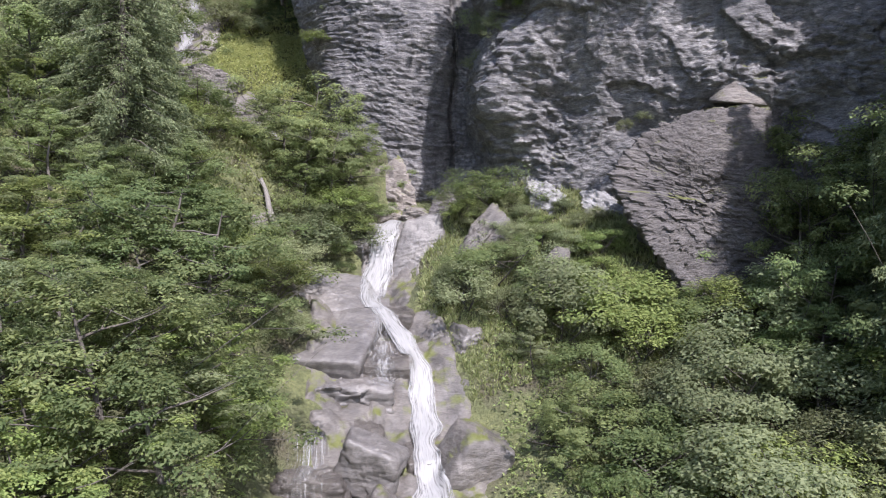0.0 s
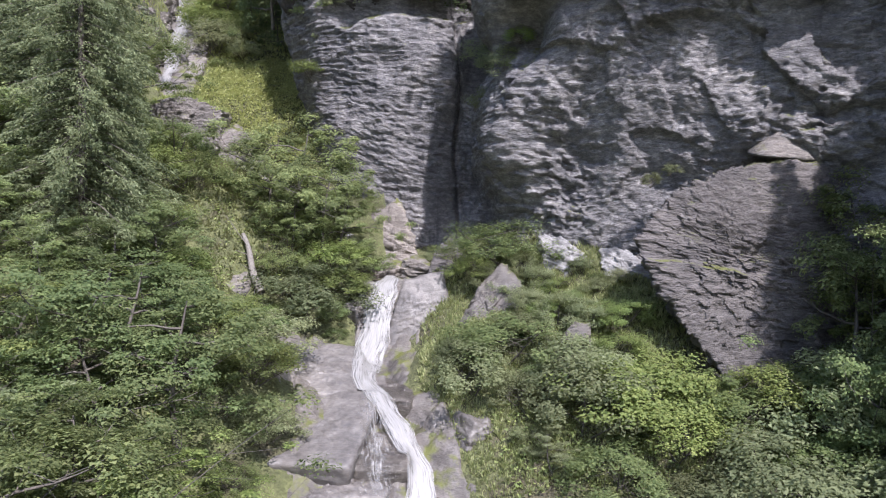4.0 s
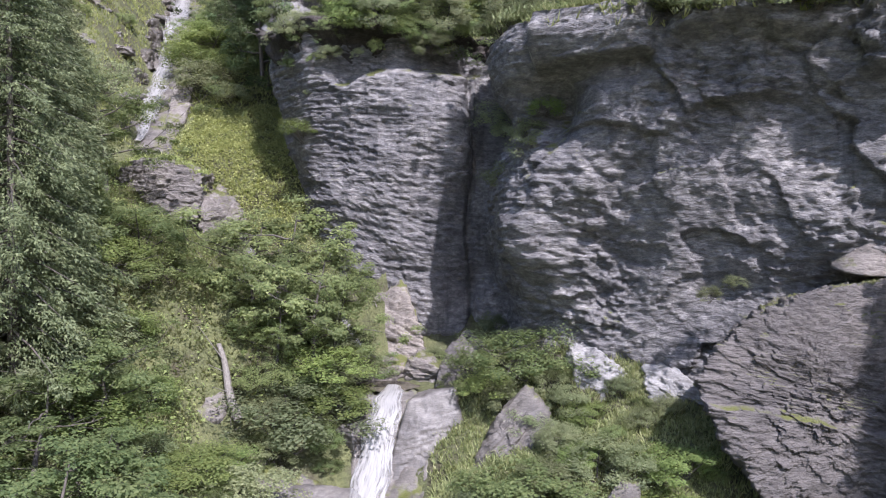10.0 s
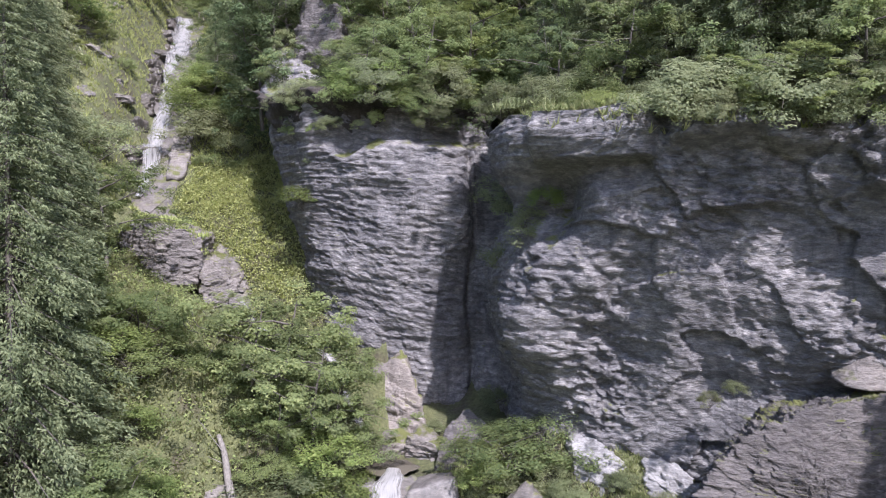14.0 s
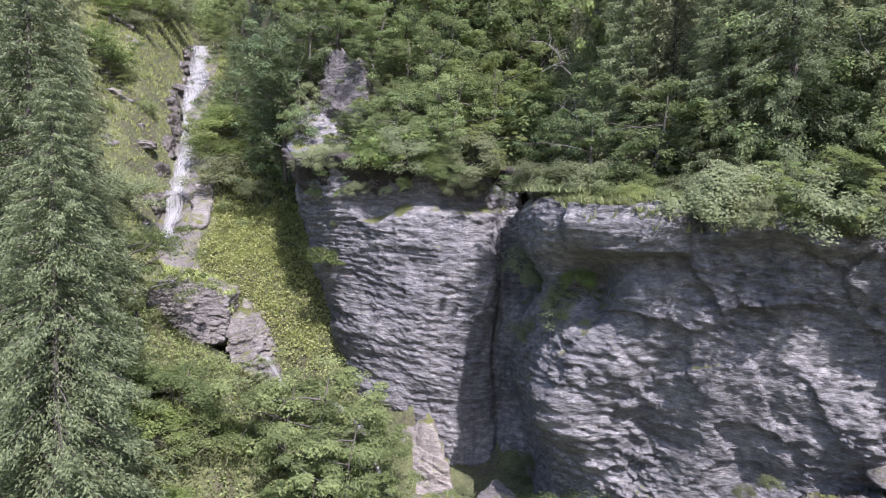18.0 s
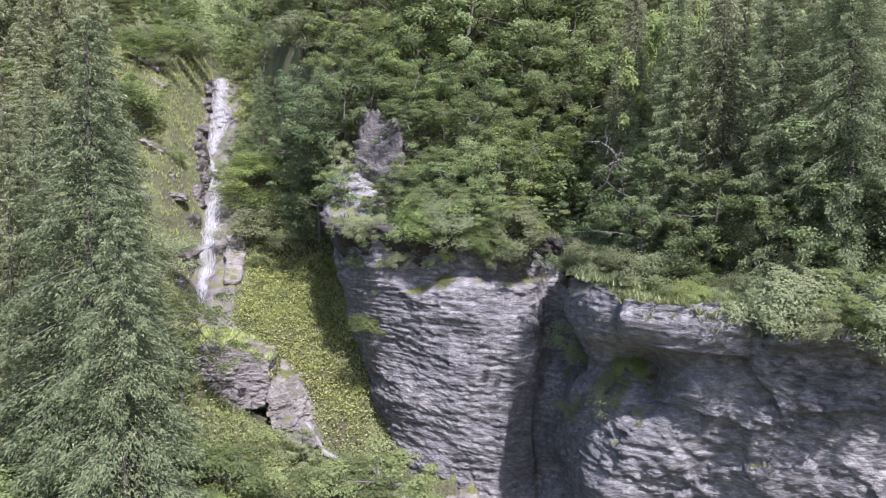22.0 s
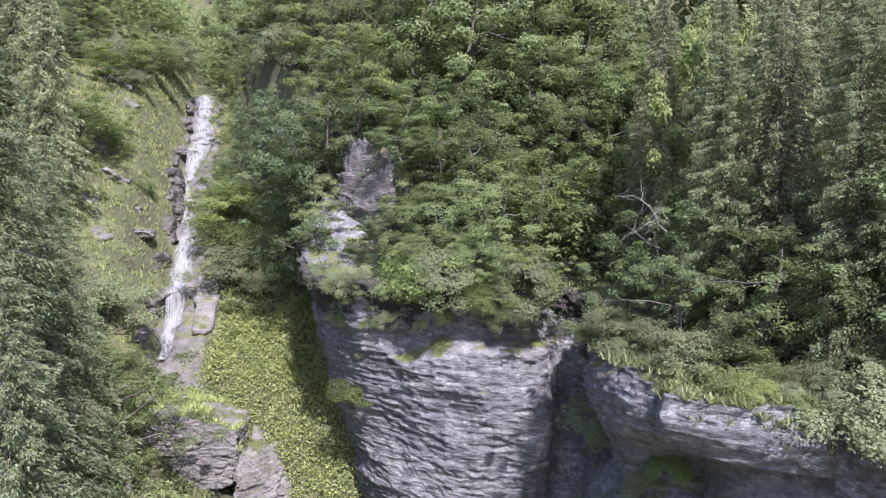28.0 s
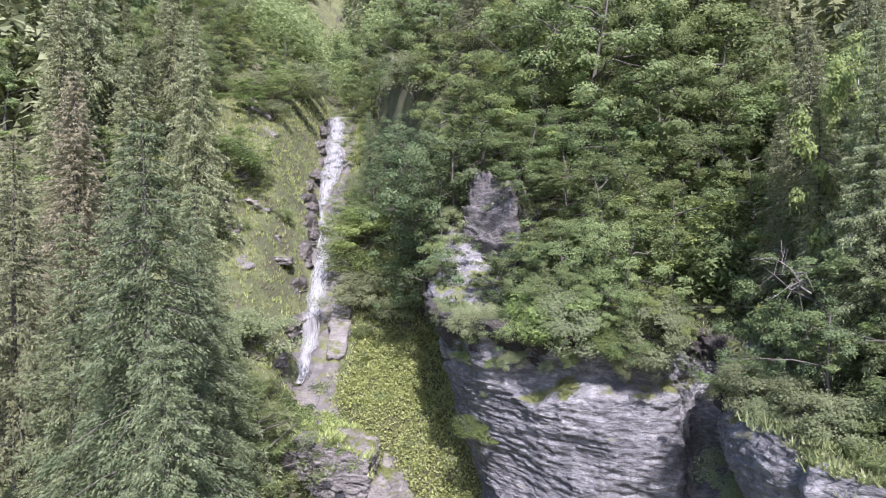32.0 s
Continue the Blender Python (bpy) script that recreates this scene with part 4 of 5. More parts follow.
ribbon("water", "white water sliding down the bedrock", [(-6.6, 66.2, 20.9, 2.2), (-6.3, 63.0, 20.5, 1.8), (-6.2, 61.0, 20.3, 2.0), (-4.6, 58.2, 19.5, 2.0), (-3.0, 55.8, 18.0, 1.7), (-1.8, 53.6, 15.8, 1.6), (-1.3, 51.8, 13.2, 1.9), (-1.2, 50.6, 12.3, 2.3), (-1.2, 48.9, 11.5, 1.6), (-1.0, 47.4, 9.4, 1.7), (-0.6, 46.0, 7.6, 2.2), (0.0, 43.0, 6.6, 2.8)], FOAM)
ribbon("water", "thin veil of water over dark rock", [(-5.6, 59.0, 19.5, 2.0), (-5.0, 55.6, 18.5, 3.4), (-4.6, 53.6, 16.8, 4.2), (-4.4, 52.4, 15.0, 4.2), (-4.2, 51.6, 12.6, 4.0)], VEIL)
ribbon("water", "thin cascade spreading over a rock step", [(-8.8, 47.4, 10.9, 4.2), (-8.8, 45.6, 10.5, 4.8), (-8.6, 44.6, 8.2, 5.0), (-8.4, 43.8, 6.2, 5.2)], VEIL)
ribbon("water", "white upper waterfall in the gully", [(-41.2, 120.0, 67.8, 1.2), (-40.6, 117.0, 65.6, 2.3), (-39.6, 112.0, 61.6, 2.5), (-38.6, 107.5, 57.9, 2.2), (-37.6, 104.0, 55.2, 1.6), (-37.2, 101.0, 53.0, 1.3), (-36.8, 98.6, 51.2, 0.7)], SHEET)
ribbon("water", "white topmost waterfall", [(-55.4, 164.0, 92.4, 2.2), (-54.6, 161.0, 91.0, 2.8), (-52.0, 153.0, 86.0, 3.2), (-49.0, 144.0, 81.0, 3.4), (-46.6, 134.0, 75.4, 2.4), (-45.6, 129.0, 72.4, 1.2)], SHEET)
ribbon("water", "narrow white water between dark rocks", [(-45.2, 127.4, 71.8, 0.8), (-43.8, 124.4, 70.6, 0.7), (-41.8, 120.6, 68.2, 1.0)], FOAM)
ribbon("water", "white brook under the rock block", [(-26.8, 91.4, 42.2, 1.2), (-26.4, 90.2, 40.4, 1.3), (-23.0, 88.6, 38.6, 1.0), (-19.6, 87.0, 37.4, 1.0), (-15.5, 85.6, 36.8, 1.1), (-12.0, 84.6, 35.0, 0.9), (-9.5, 81.0, 31.0, 0.8), (-7.4, 77.6, 28.2, 0.8)], SHEET)


def pool(label, c, rx, ry, seed):
    a = np.linspace(0, 2 * math.pi, 48, endpoint=False)
    r = 1 + 0.18 * vnoise(np.cos(a) * 2 + seed, np.sin(a) * 2)
    rings = [np.stack([c[0] + k * rx * r * np.cos(a), c[1] + k * ry * r * np.sin(a), np.full(48, c[2] - 0.15 * (k > 0.95))], 1) for k in (0.02, 0.35, 0.7, 1.0)]
    faces = [(i * 48 + j, i * 48 + (j + 1) % 48, (i + 1) * 48 + (j + 1) % 48, (i + 1) * 48 + j) for i in range(3) for j in range(48)]
    tagged(new("water", mesh_data("water", np.vstack(rings), faces, POOL)), label, "pool", kind="structure")


pool("still brown pool behind the fall's lip", (-5.9, 75.0, 27.75), 2.8, 2.2, 1)


# ---- plants ----
def tube(path, radii, sides=6):
    path, radii = np.asarray(path, float), np.asarray(radii, float)
    t = np.gradient(path, axis=0)
    t /= np.linalg.norm(t, axis=1)[:, None] + 1e-9
    ref = np.where(np.abs(t[:, 2:3]) > 0.9, np.array([[1.0, 0, 0]]), np.array([[0, 0, 1.0]]))
    a = np.cross(t, ref)
    a /= np.linalg.norm(a, axis=1)[:, None] + 1e-9
    b = np.cross(t, a)
    ang = np.linspace(0, 2 * math.pi, sides, endpoint=False)
    ring = a[:, None, :] * np.cos(ang)[None, :, None] + b[:, None, :] * np.sin(ang)[None, :, None]
    co = (path[:, None, :] + ring * radii[:, None, None]).reshape(-1, 3)
    n = len(path)
    i, j = np.meshgrid(np.arange(n - 1), np.arange(sides), indexing="ij")
    k = (j + 1) % sides
    f = np.stack([i * sides + j, i * sides + k, (i + 1) * sides + k, (i + 1) * sides + j], 2).reshape(-1, 4)
    return co, f


def joined(pieces):
    co, fa, n = [], [], 0
    for c, f in pieces:
        co.append(c), fa.append(f + n)
        n += len(c)
    return np.vstack(co), np.vstack(fa)


def leaves(c, n, size, g, slim=0.62):
    """One leaf blade at each place c, facing along n."""
    m = len(c)
    n = n / (np.linalg.norm(n, axis=1)[:, None] + 1e-9)
    r = g.normal(size=(m, 3))
    a = np.cross(n, r)
    a /= np.linalg.norm(a, axis=1)[:, None] + 1e-9
    b = np.cross(n, a)
    s = (size * g.uniform(0.6, 1.35, m))[:, None]
    co = np.stack([c - a * s * 0.62, c + a * s * 0.38 + b * s * slim * 0.55, c + a * s * 0.38 - b * s * slim * 0.55], 1).reshape(-1, 3)
    return co, np.arange(3 * m).reshape(m, 3)


def sprays(c, way, size, g, slim=0.2):
    """Hanging needle sprays: narrow blades that point along way."""
    m = len(c)
    a = way + g.normal(0, 0.4, (m, 3))
    a /= np.linalg.norm(a, axis=1)[:, None] + 1e-9
    b = np.cross(a, g.normal(size=(m, 3)) + np.array([0, 0, 1.5]))
    b /= np.linalg.norm(b, axis=1)[:, None] + 1e-9
    s = (size * g.uniform(0.6, 1.4, m))[:, None]
    co = np.stack([c + a * s * 0.75, c - a * s * 0.25 + b * s * slim, c - a * s * 0.25 - b * s * slim], 1).reshape(-1, 3)
    return co, np.arange(3 * m).reshape(m, 3)


def arc(p, d, length, rise, g, steps=6):
    """A bending bough from p towards d."""
    t = np.linspace(0, 1, steps)[:, None]
    q = np.array(p) + np.array(d) * length * t + np.array([0, 0, 1]) * rise * length * t**2
    return q + np.cumsum(g.normal(0, 0.03 * length, (steps, 3)) * (t > 0), axis=0)


def broadleaf(label, seed, h=10.0, spread=0.36, low=0.22, limbs=9, count=7600, leaf=0.145, mat=LEAF_GREEN, stems=1, category="tree", name="tree", bark=BARK):
    """A leafy tree: trunk, boughs and a crown of separate leaf sprays with gaps."""
    g = np.random.default_rng(seed)
    root = thing(name, label, category, "trees and bushes")
    wood, tips = [], []
    for s in range(stems):
        lean = g.normal(0, 0.06 if stems == 1 else 0.3, 2)
        tt = np.linspace(0, 1, 9)
        top = 0.82 * h * (1 if stems == 1 else g.uniform(0.7, 1))
        path = np.stack([lean[0] * top * tt + 0.02 * h * np.sin(tt * 5 + seed), lean[1] * top * tt + 0.02 * h * np.cos(tt * 4 + s), top * tt - 0.6], 1)
        r0 = 0.016 * h / math.sqrt(stems)
        stem = [tube(path, r0 * (1 - 0.88 * tt) + 0.012, 7)]
        wood.append(("trunk" if stems == 1 else "stem", stem))
        nl = max(4, limbs // stems)
        for i in range(nl):
            f = low + (0.98 - low) * (i + g.uniform(0, 1)) / nl
            p = np.array([np.interp(f, tt, path[:, k]) for k in range(3)])
            az = 2.39996 * i + g.uniform(-0.5, 0.5) + s
            env = math.sin(math.pi * min(0.97, 0.18 + 0.80 * (f - low) / (1 - low))) ** 0.7
            length = spread * h * env * g.uniform(0.7, 1.25)
            d = np.array([math.cos(az), math.sin(az), g.uniform(-0.05, 0.45)])
            q = arc(p, d, length, g.uniform(-0.15, 0.25), g)
            bough = [tube(q, r0 * 0.4 * np.linspace(1, 0.2, 6) + 0.006, 4)]
            for k in range(8 if stems == 1 else 5):
                f2 = g.uniform(0.25, 1.0)
                b = q[min(5, int(f2 * 5.99))]
                d2 = d * 0.8 + g.normal(0, 0.75, 3)
                q2 = arc(b, d2, length * g.uniform(0.2, 0.5), g.uniform(-0.1, 0.2), g, 4)
                if k < 3:
                    bough.append(tube(q2, r0 * 0.14 * np.linspace(1, 0.3, 4) + 0.004, 3))
                tips.append(np.append(q2[-1], length))
            if stems == 1:
                wood.append(("limb", bough))
            else:
                stem.extend(bough)
        tips.append(np.append(path[-1] + (0, 0, 0.08 * h), spread * h * 0.6))
    tips = np.array(tips)
    per = count // len(tips)
    c = np.repeat(tips[:, :3], per, 0)
    rad = np.repeat(0.06 * h * g.uniform(0.55, 1.4, len(tips)), per)
    v = g.normal(size=(len(c), 3))
    v /= np.linalg.norm(v, axis=1)[:, None]
    k = g.uniform(0, 1, len(c)) ** 0.45
    v[:, 2] = np.where(g.uniform(size=len(v)) < 0.6, np.abs(v[:, 2]), v[:, 2])
    off = v * (rad * k)[:, None] * np.array([1.15, 1.15, 0.78])
    mid = np.array([0, 0, 0.5 * h])
    out = c + off - mid
    out /= np.linalg.norm(out, axis=1)[:, None]
    n = np.array([0.1, -0.3, 0.75]) + 0.4 * out + 0.7 * v + g.normal(0, 0.32, (len(c), 3))
    for word, pieces in wood:
        part(word, mesh_data(word, *joined(pieces), bark if word == "trunk" else BARK), root)
    part("crown", mesh_data("crown", *leaves(c + off, n, leaf, g), mat, soft=False), root)
    return root


def shrub(label, seed, h=4.0, spread=0.5, count=7400, leaf=0.115, mat=LEAF_GREEN):
    """A rounded bush: stems that fork from the ground and leaf clumps all over a dome."""
    g = np.random.default_rng(seed)
    root = thing("bush", label, "bush", "trees and bushes")
    n = 46
    az, up = g.uniform(0, 6.283, n), g.uniform(-0.15, 1.0, n)
    side = np.sqrt(np.clip(1 - up**2, 0, 1))
    k = g.uniform(0.45, 1.0, n) ** 0.6 * (1 + 0.25 * np.sin(az * 2 + seed) * side)
    tips = np.stack([np.cos(az) * side * k * spread * h, np.sin(az) * side * k * spread * h, 0.22 * h + 0.62 * h * up * k], 1)
    per = count // n
    for s in range(5):
        q = arc((0.1 * math.cos(s * 1.3), 0.1 * math.sin(s * 1.3), -0.4), tips[s * 9] + (0, 0, 0.4), 1.0, 0.05, g, 7)
        twigs = [tube(q, np.linspace(0.05, 0.012, 7), 5)]
        for j in range(1, 6):
            t = tips[s * 9 + j]
            twigs.append(tube(np.linspace(q[2 + j % 4], t, 4), np.linspace(0.02, 0.006, 4), 3))
        part("stem", mesh_data("stem", *joined(twigs), BARK), root)
    c = np.repeat(tips, per, 0)
    rad = np.repeat(0.15 * h * g.uniform(0.55, 1.3, n), per)
    v = g.normal(size=(len(c), 3))
    v /= np.linalg.norm(v, axis=1)[:, None]
    off = v * (rad * g.uniform(0, 1, len(c)) ** 0.4)[:, None] * np.array([1, 1, 0.85])
    out = c + off - np.array([0, 0, 0.3 * h])
    out /= np.linalg.norm(out, axis=1)[:, None]
    nn = np.array([0.1, -0.25, 0.6]) + 0.5 * out + 0.5 * v + g.normal(0, 0.35, (len(c), 3))
    part("crown", mesh_data("crown", *leaves(c + off, nn, leaf, g), mat, soft=False), root)
    return root


def conifer(label, seed, h=24.0, radius=4.2, low=0.06, whorls=46, mat=NEEDLE, droop=0.35, name="conifer_tree", detail=1.0):
    """A spruce: straight trunk, whorls of drooping boughs hung with sprays."""
    g = np.random.default_rng(seed)
    root = thing(name, label, "conifer", "trees and bushes")
    tt = np.linspace(0, 1, 10)
    path = np.stack([0.004 * h * np.sin(tt * 4 + seed), 0.004 * h * np.cos(tt * 3), h * tt - 0.8], 1)
    boughs, cs, ns, ss = [], [], [], []
    for w in range(whorls):
        f = low + (0.985 - low) * (w / whorls) ** 0.92
        length0 = radius * ((1 - f) ** 0.72) * (0.55 + 0.45 * min(1, (f - low) / 0.1 + 0.3)) + 0.15
        k = 6 if f < 0.8 else 5
        for i in range(k):
            az = 2 * math.pi * i / k + w * 1.1 + g.uniform(-0.35, 0.35)
            length = length0 * g.uniform(0.62, 1.2)
            s = np.linspace(0, 1, 6)
            d = np.array([math.cos(az), math.sin(az)])
            rise = 0.12 if f > 0.6 else -0.02
            zz = h * f + length * (rise * s - droop * s**1.7 + 0.14 * s**4)
            q = np.stack([d[0] * length * s, d[1] * length * s, zz], 1)
            if length > 0.8:
                boughs.append(tube(q[::2], np.linspace(0.012 * length + 0.01, 0.008, 3), 3))
            m = int((14 + 30 * length) * detail)
            t = g.uniform(0.12, 1.0, m) ** 0.8
            c = np.stack([np.interp(t, s, q[:, a]) for a in range(3)], 1)
            side = np.array([-d[1], d[0], 0])
            wide = 0.24 * length * (1.1 - t) + 0.10
            lat = g.uniform(-1, 1, m)
            c = c + side * (lat * wide)[:, None]
            c[:, 2] -= np.abs(g.normal(0, 0.10 + 0.05 * length, m))
            cs.append(c)
            ns.append(np.stack([0.75 * d[0] + 0.6 * lat * side[0], 0.75 * d[1] + 0.6 * lat * side[1], np.full(m, -0.45)], 1))
            ss.append(np.full(m, (0.22 + 0.028 * length) / math.sqrt(detail)))
    c, n, s = np.vstack(cs), np.vstack(ns), np.concatenate(ss)
    part("trunk", mesh_data("trunk", *tube(path, 0.011 * h * (1 - 0.93 * tt) + 0.015, 8), BARK), root)
    tagged(part("bough", mesh_data("bough", *joined(boughs), BARK), root), kind="stuff")
    part("crown", mesh_data("crown", *sprays(c, n, s, g), mat, soft=False), root)
    return root


STORE = pose(0, -320, -200)
PLANTS = {
    "ash": [broadleaf("tall green broadleaf tree with airy crown", 101, count=15000), broadleaf("green broadleaf tree on the steep slope", 102, spread=0.42, count=15000, low=0.15), broadleaf("green broadleaf tree with layered boughs", 103, spread=0.33, count=14500, low=0.3)],
    "maple": [broadleaf("bright yellow-green maple tree on the slope", 111, spread=0.42, mat=LEAF_BRIGHT, count=14000, leaf=0.165), broadleaf("bright green maple tree with broad crown", 112, spread=0.38, mat=LEAF_BRIGHT, count=14000, leaf=0.16)],
    "willow": [broadleaf("grey-green willow tree with fine leaves", 121, spread=0.36, mat=LEAF_GREY, count=14000, leaf=0.145), broadleaf("slender grey-green tree with fine leaves", 122, spread=0.3, mat=LEAF_GREY, count=13500, leaf=0.15, low=0.12)],
    "bush": [shrub("dense leafy bush on the slope", 131), shrub("bright green rounded bush on the slope", 132, mat=LEAF_BRIGHT, spread=0.55), shrub("grey-green rounded willow bush", 133, mat=LEAF_GREY), shrub("dense leafy bush with uneven crown", 134, spread=0.6), shrub("grey-green bush with fine leaves", 135, mat=LEAF_GREY, leaf=0.1, spread=0.46)],
    "beech": [broadleaf("tree with dense drooping crown, its green darkened as in shade", 171, spread=0.4, mat=LEAF_SHADED, count=14000, low=0.08), broadleaf("broadleaf tree on the steep ridge, its green darkened as in shade", 172, spread=0.36, mat=LEAF_SHADED, count=14000, low=0.05)],
    "birch": [broadleaf("tall birch with a white trunk", 161, spread=0.2, low=0.45, mat=LEAF_BRIGHT, count=11000, leaf=0.16, bark=BARK_PALE)],
    "spruce": [conifer("tall green spruce with drooping boughs", 141), conifer("slender green spruce tree with short boughs", 142, radius=3.4), conifer("broad old spruce with hanging twigs", 143, radius=5.0, droop=0.5)],
    "old_spruce": [conifer("tall green spruce with hanging twigs", 144, detail=3.4, mat=NEEDLE_DEEP), conifer("broad old spruce with drooping boughs", 145, radius=5.0, droop=0.5, detail=3.4, mat=NEEDLE_DEEP)],
    "larch": [conifer("drying brownish larch tree among green spruces", 151, radius=4.2, mat=NEEDLE_DRY)],
}
BASE = {"ash": 10.0, "beech": 10.0, "maple": 10.0, "willow": 10.0, "birch": 10.0, "bush": 4.0, "spruce": 24.0, "old_spruce": 24.0, "larch": 24.0}
for kinds in PLANTS.values():
    for ob in kinds:
        ob.matrix_world = STORE
USED = set()


def plant(kind, x, y, h, z=None, which=None, wide=1.0, lean=(0, 0)):
    ob = PLANTS[kind][int(rng.integers(len(PLANTS[kind]))) if which is None else which]
    if z is None:
        z = float(height(np.array([x]), np.array([y]))[0])
        h = h * (1.15 if kind == "bush" else 1.0)
    s = h / BASE[kind]
    m = Matrix.Translation((x, y, z)) @ Euler((lean[0], lean[1], 0)).to_matrix().to_4x4() @ Matrix.Rotation(rng.uniform(0, 6.28), 4, "Z") @ Matrix.Diagonal((s * wide, s * wide, s, 1))
    if ob.name not in USED:
        USED.add(ob.name)
        ob.matrix_basis = m
        return ob
    return copy_thing(ob, m)


def scatter(x0, x1, y0, y1, gap, keep=None, tries=4000, seed=1):
    """Places in a field, no two closer than gap."""
    g = np.random.default_rng(seed)
    pts = []
    for _ in range(tries):
        p = (g.uniform(x0, x1), g.uniform(y0, y1))
        if all((p[0] - q[0]) ** 2 + (p[1] - q[1]) ** 2 > gap * gap for q in pts):
            pts.append(p)
    pts = np.array(pts)
    return pts if keep is None else pts[keep(pts[:, 0], pts[:, 1])]


def seen_side(x, y):
    """Whether a place lies within the valley's open wedge."""
    return abs(x) < 0.66 * y + 5


def low_lane(x, y):
    """The strip of low growth below the leaning trunk."""
    return y > 42 and abs(x + 0.6 + 0.325 * (y - 16)) < 1.8 + 0.045 * (y - 16)


def pick(weights):
    names = list(weights)
    w = np.array([weights[k] for k in names], float)
    return names[int(rng.choice(len(names), p=w / w.sum()))]


# west bank: tall spruces, then the broadleaf wood below
for kind, x, y, h, wide in [
    ("old_spruce", -26, 57.5, 33, 1.0), ("old_spruce", -31, 63.5, 30, 1.0), ("old_spruce", -33.5, 73, 19, 1.1), ("old_spruce", -38, 66, 30, 1.0), ("old_spruce", -37, 79, 19, 1.1), ("spruce", -41, 74, 24, 1.0),
    ("spruce", -46, 70, 26, 1.0), ("larch", -53, 85, 26, 1.1), ("spruce", -54, 95, 26, 1.0), ("spruce", -50, 101, 27, 0.9), ("spruce", -60, 92, 28, 1.0), ("spruce", -47, 84, 20, 1.1),
    ("ash", -32, 81.5, 13, 1.0), ("ash", -35, 77, 9, 1.1), ("spruce", -66, 104, 28, 1.0), ("spruce", -60, 112, 22, 1.0), ("ash", -29.5, 70, 9, 1.0),
]:
    plant(kind, x, y, h, wide=wide)
for x, y in scatter(-44, -12, 24, 60, 3.3, lambda x, y: (x < np.where(y < 54, -13.2 + 0.1 * np.abs(y - 48), -12.5 - 0.45 * (y - 54))), seed=3):
    if not seen_side(x, y):
        continue
    if low_lane(x, y):
        plant("bush", x, y, float(rng.uniform(2.2, 3.2)), wide=1.5)
        continue
    plant(pick({"ash": 5, "maple": 2.0, "willow": 2.0}), x, y, float(rng.uniform(6.5, 9.5)), wide=1.25)
for x, y, h in [(-11.4, 72.3, 8.5), (-14.0, 74, 10.5), (-10.2, 74.4, 8), (-15.8, 77, 10.5), (-12.2, 78.5, 10), (-17.4, 79, 7.5), (-20.4, 81.0, 5.5), (-13.8, 71, 7), (-16.5, 73.5, 8), (-11.5, 76.0, 9)]:
    plant(pick({"ash": 4, "willow": 1}), x, y, h, wide=1.1)
for x, y in scatter(-34, -13, 57, 84, 2.3, lambda x, y: ~((np.abs(x + 17.2) < 3.0) & (np.abs(y - 67) < 8)), seed=4):
    if -34 < x < -21 and y > 75:
        continue
    plant("bush", x, y, float(rng.uniform(1.0, 1.7) if low_lane(x, y) else rng.uniform(2.4, 4.6)), wide=1.25)
for x, y, h in [(-11.4, 52.5, 3.4), (-12.8, 49.0, 3.6), (-13.0, 46.0, 3.4), (-13.6, 44.0, 4.0), (-13.0, 55.5, 3.4), (-13.0, 42.0, 3.4), (-13.5, 59.5, 3.2), (-15.5, 61.5, 2.4), (-13.2, 67.8, 3.4), (-10.4, 69.2, 2.6), (-9.2, 70.4, 3.0), (-11.8, 67.6, 4.4), (-10.0, 68.4, 3.8), (-14.2, 69.0, 4.8), (-9.4, 67.6, 2.4), (-13.4, 66.0, 3.0), (-12.2, 70.2, 3.6), (-10.4, 71.6, 3.4), (-8.6, 73.4, 2.6), (-9.4, 76.0, 3.4)]:
    plant("bush", x, y, h, wide=1.35)
# east bank below the boulder
for x, y in scatter(2, 40, 24, 55, 3.0, lambda x, y: (x > 5.0 + 0.12 * (y - 46)), seed=5):
    if not seen_side(x, y):
        continue
    plant(pick({"ash": 1, "willow": 1.2, "bush": 7}), x, y, float(rng.uniform(3.8, 6.2)), wide=1.1)
for x, y, h in [(4.2, 60, 4.5), (5.6, 61, 3.4), (12.5, 59.0, 2.6), (14.2, 57.6, 3.0), (16.2, 55.2, 3.4), (18.5, 54.0, 3.6), (7, 55.0, 3.6), (5, 57, 3.4), (11.5, 56, 3.0), (10, 63.5, 2.0), (12, 64.2, 2.2), (14, 65, 2.2), (5.0, 70.0, 4.6), (2.4, 71, 3.4), (6.6, 68.6, 2.6), (1.6, 61.4, 1.6), (13.2, 60.6, 2.6), (15.6, 60.4, 2.2), (3.8, 68.6, 2.2), (7.5, 67.2, 2)]:
    plant("bush", x, y, h, wide=1.25)
plant("bush", 5.5, 69.6, 3.6, which=0, wide=1.0)
plant("bush", 2.4, 70.0, 2.6, which=1, wide=1.2)
for x, y, h in [(2.2, 58.4, 3.6), (4.2, 61.0, 4.2), (6.6, 63.4, 3.2), (8.4, 61.2, 2.6), (10.6, 60.8, 2.2), (13.4, 56.4, 3.2), (6.6, 58.4, 3.6), (9.2, 56.8, 4.2), (11.4, 67.0, 2.0), (8.6, 66.4, 1.8), (12.6, 66.2, 2.0), (-0.4, 75.6, 1.5), (3.6, 76.4, 2.2), (-2.0, 80.0, 2.0), (1.0, 60.6, 2.2), (7.6, 64.6, 2.0), (10.4, 58.6, 2.6), (5.4, 66.6, 2.2)]:
    plant("bush", x, y, h, wide=1.2)
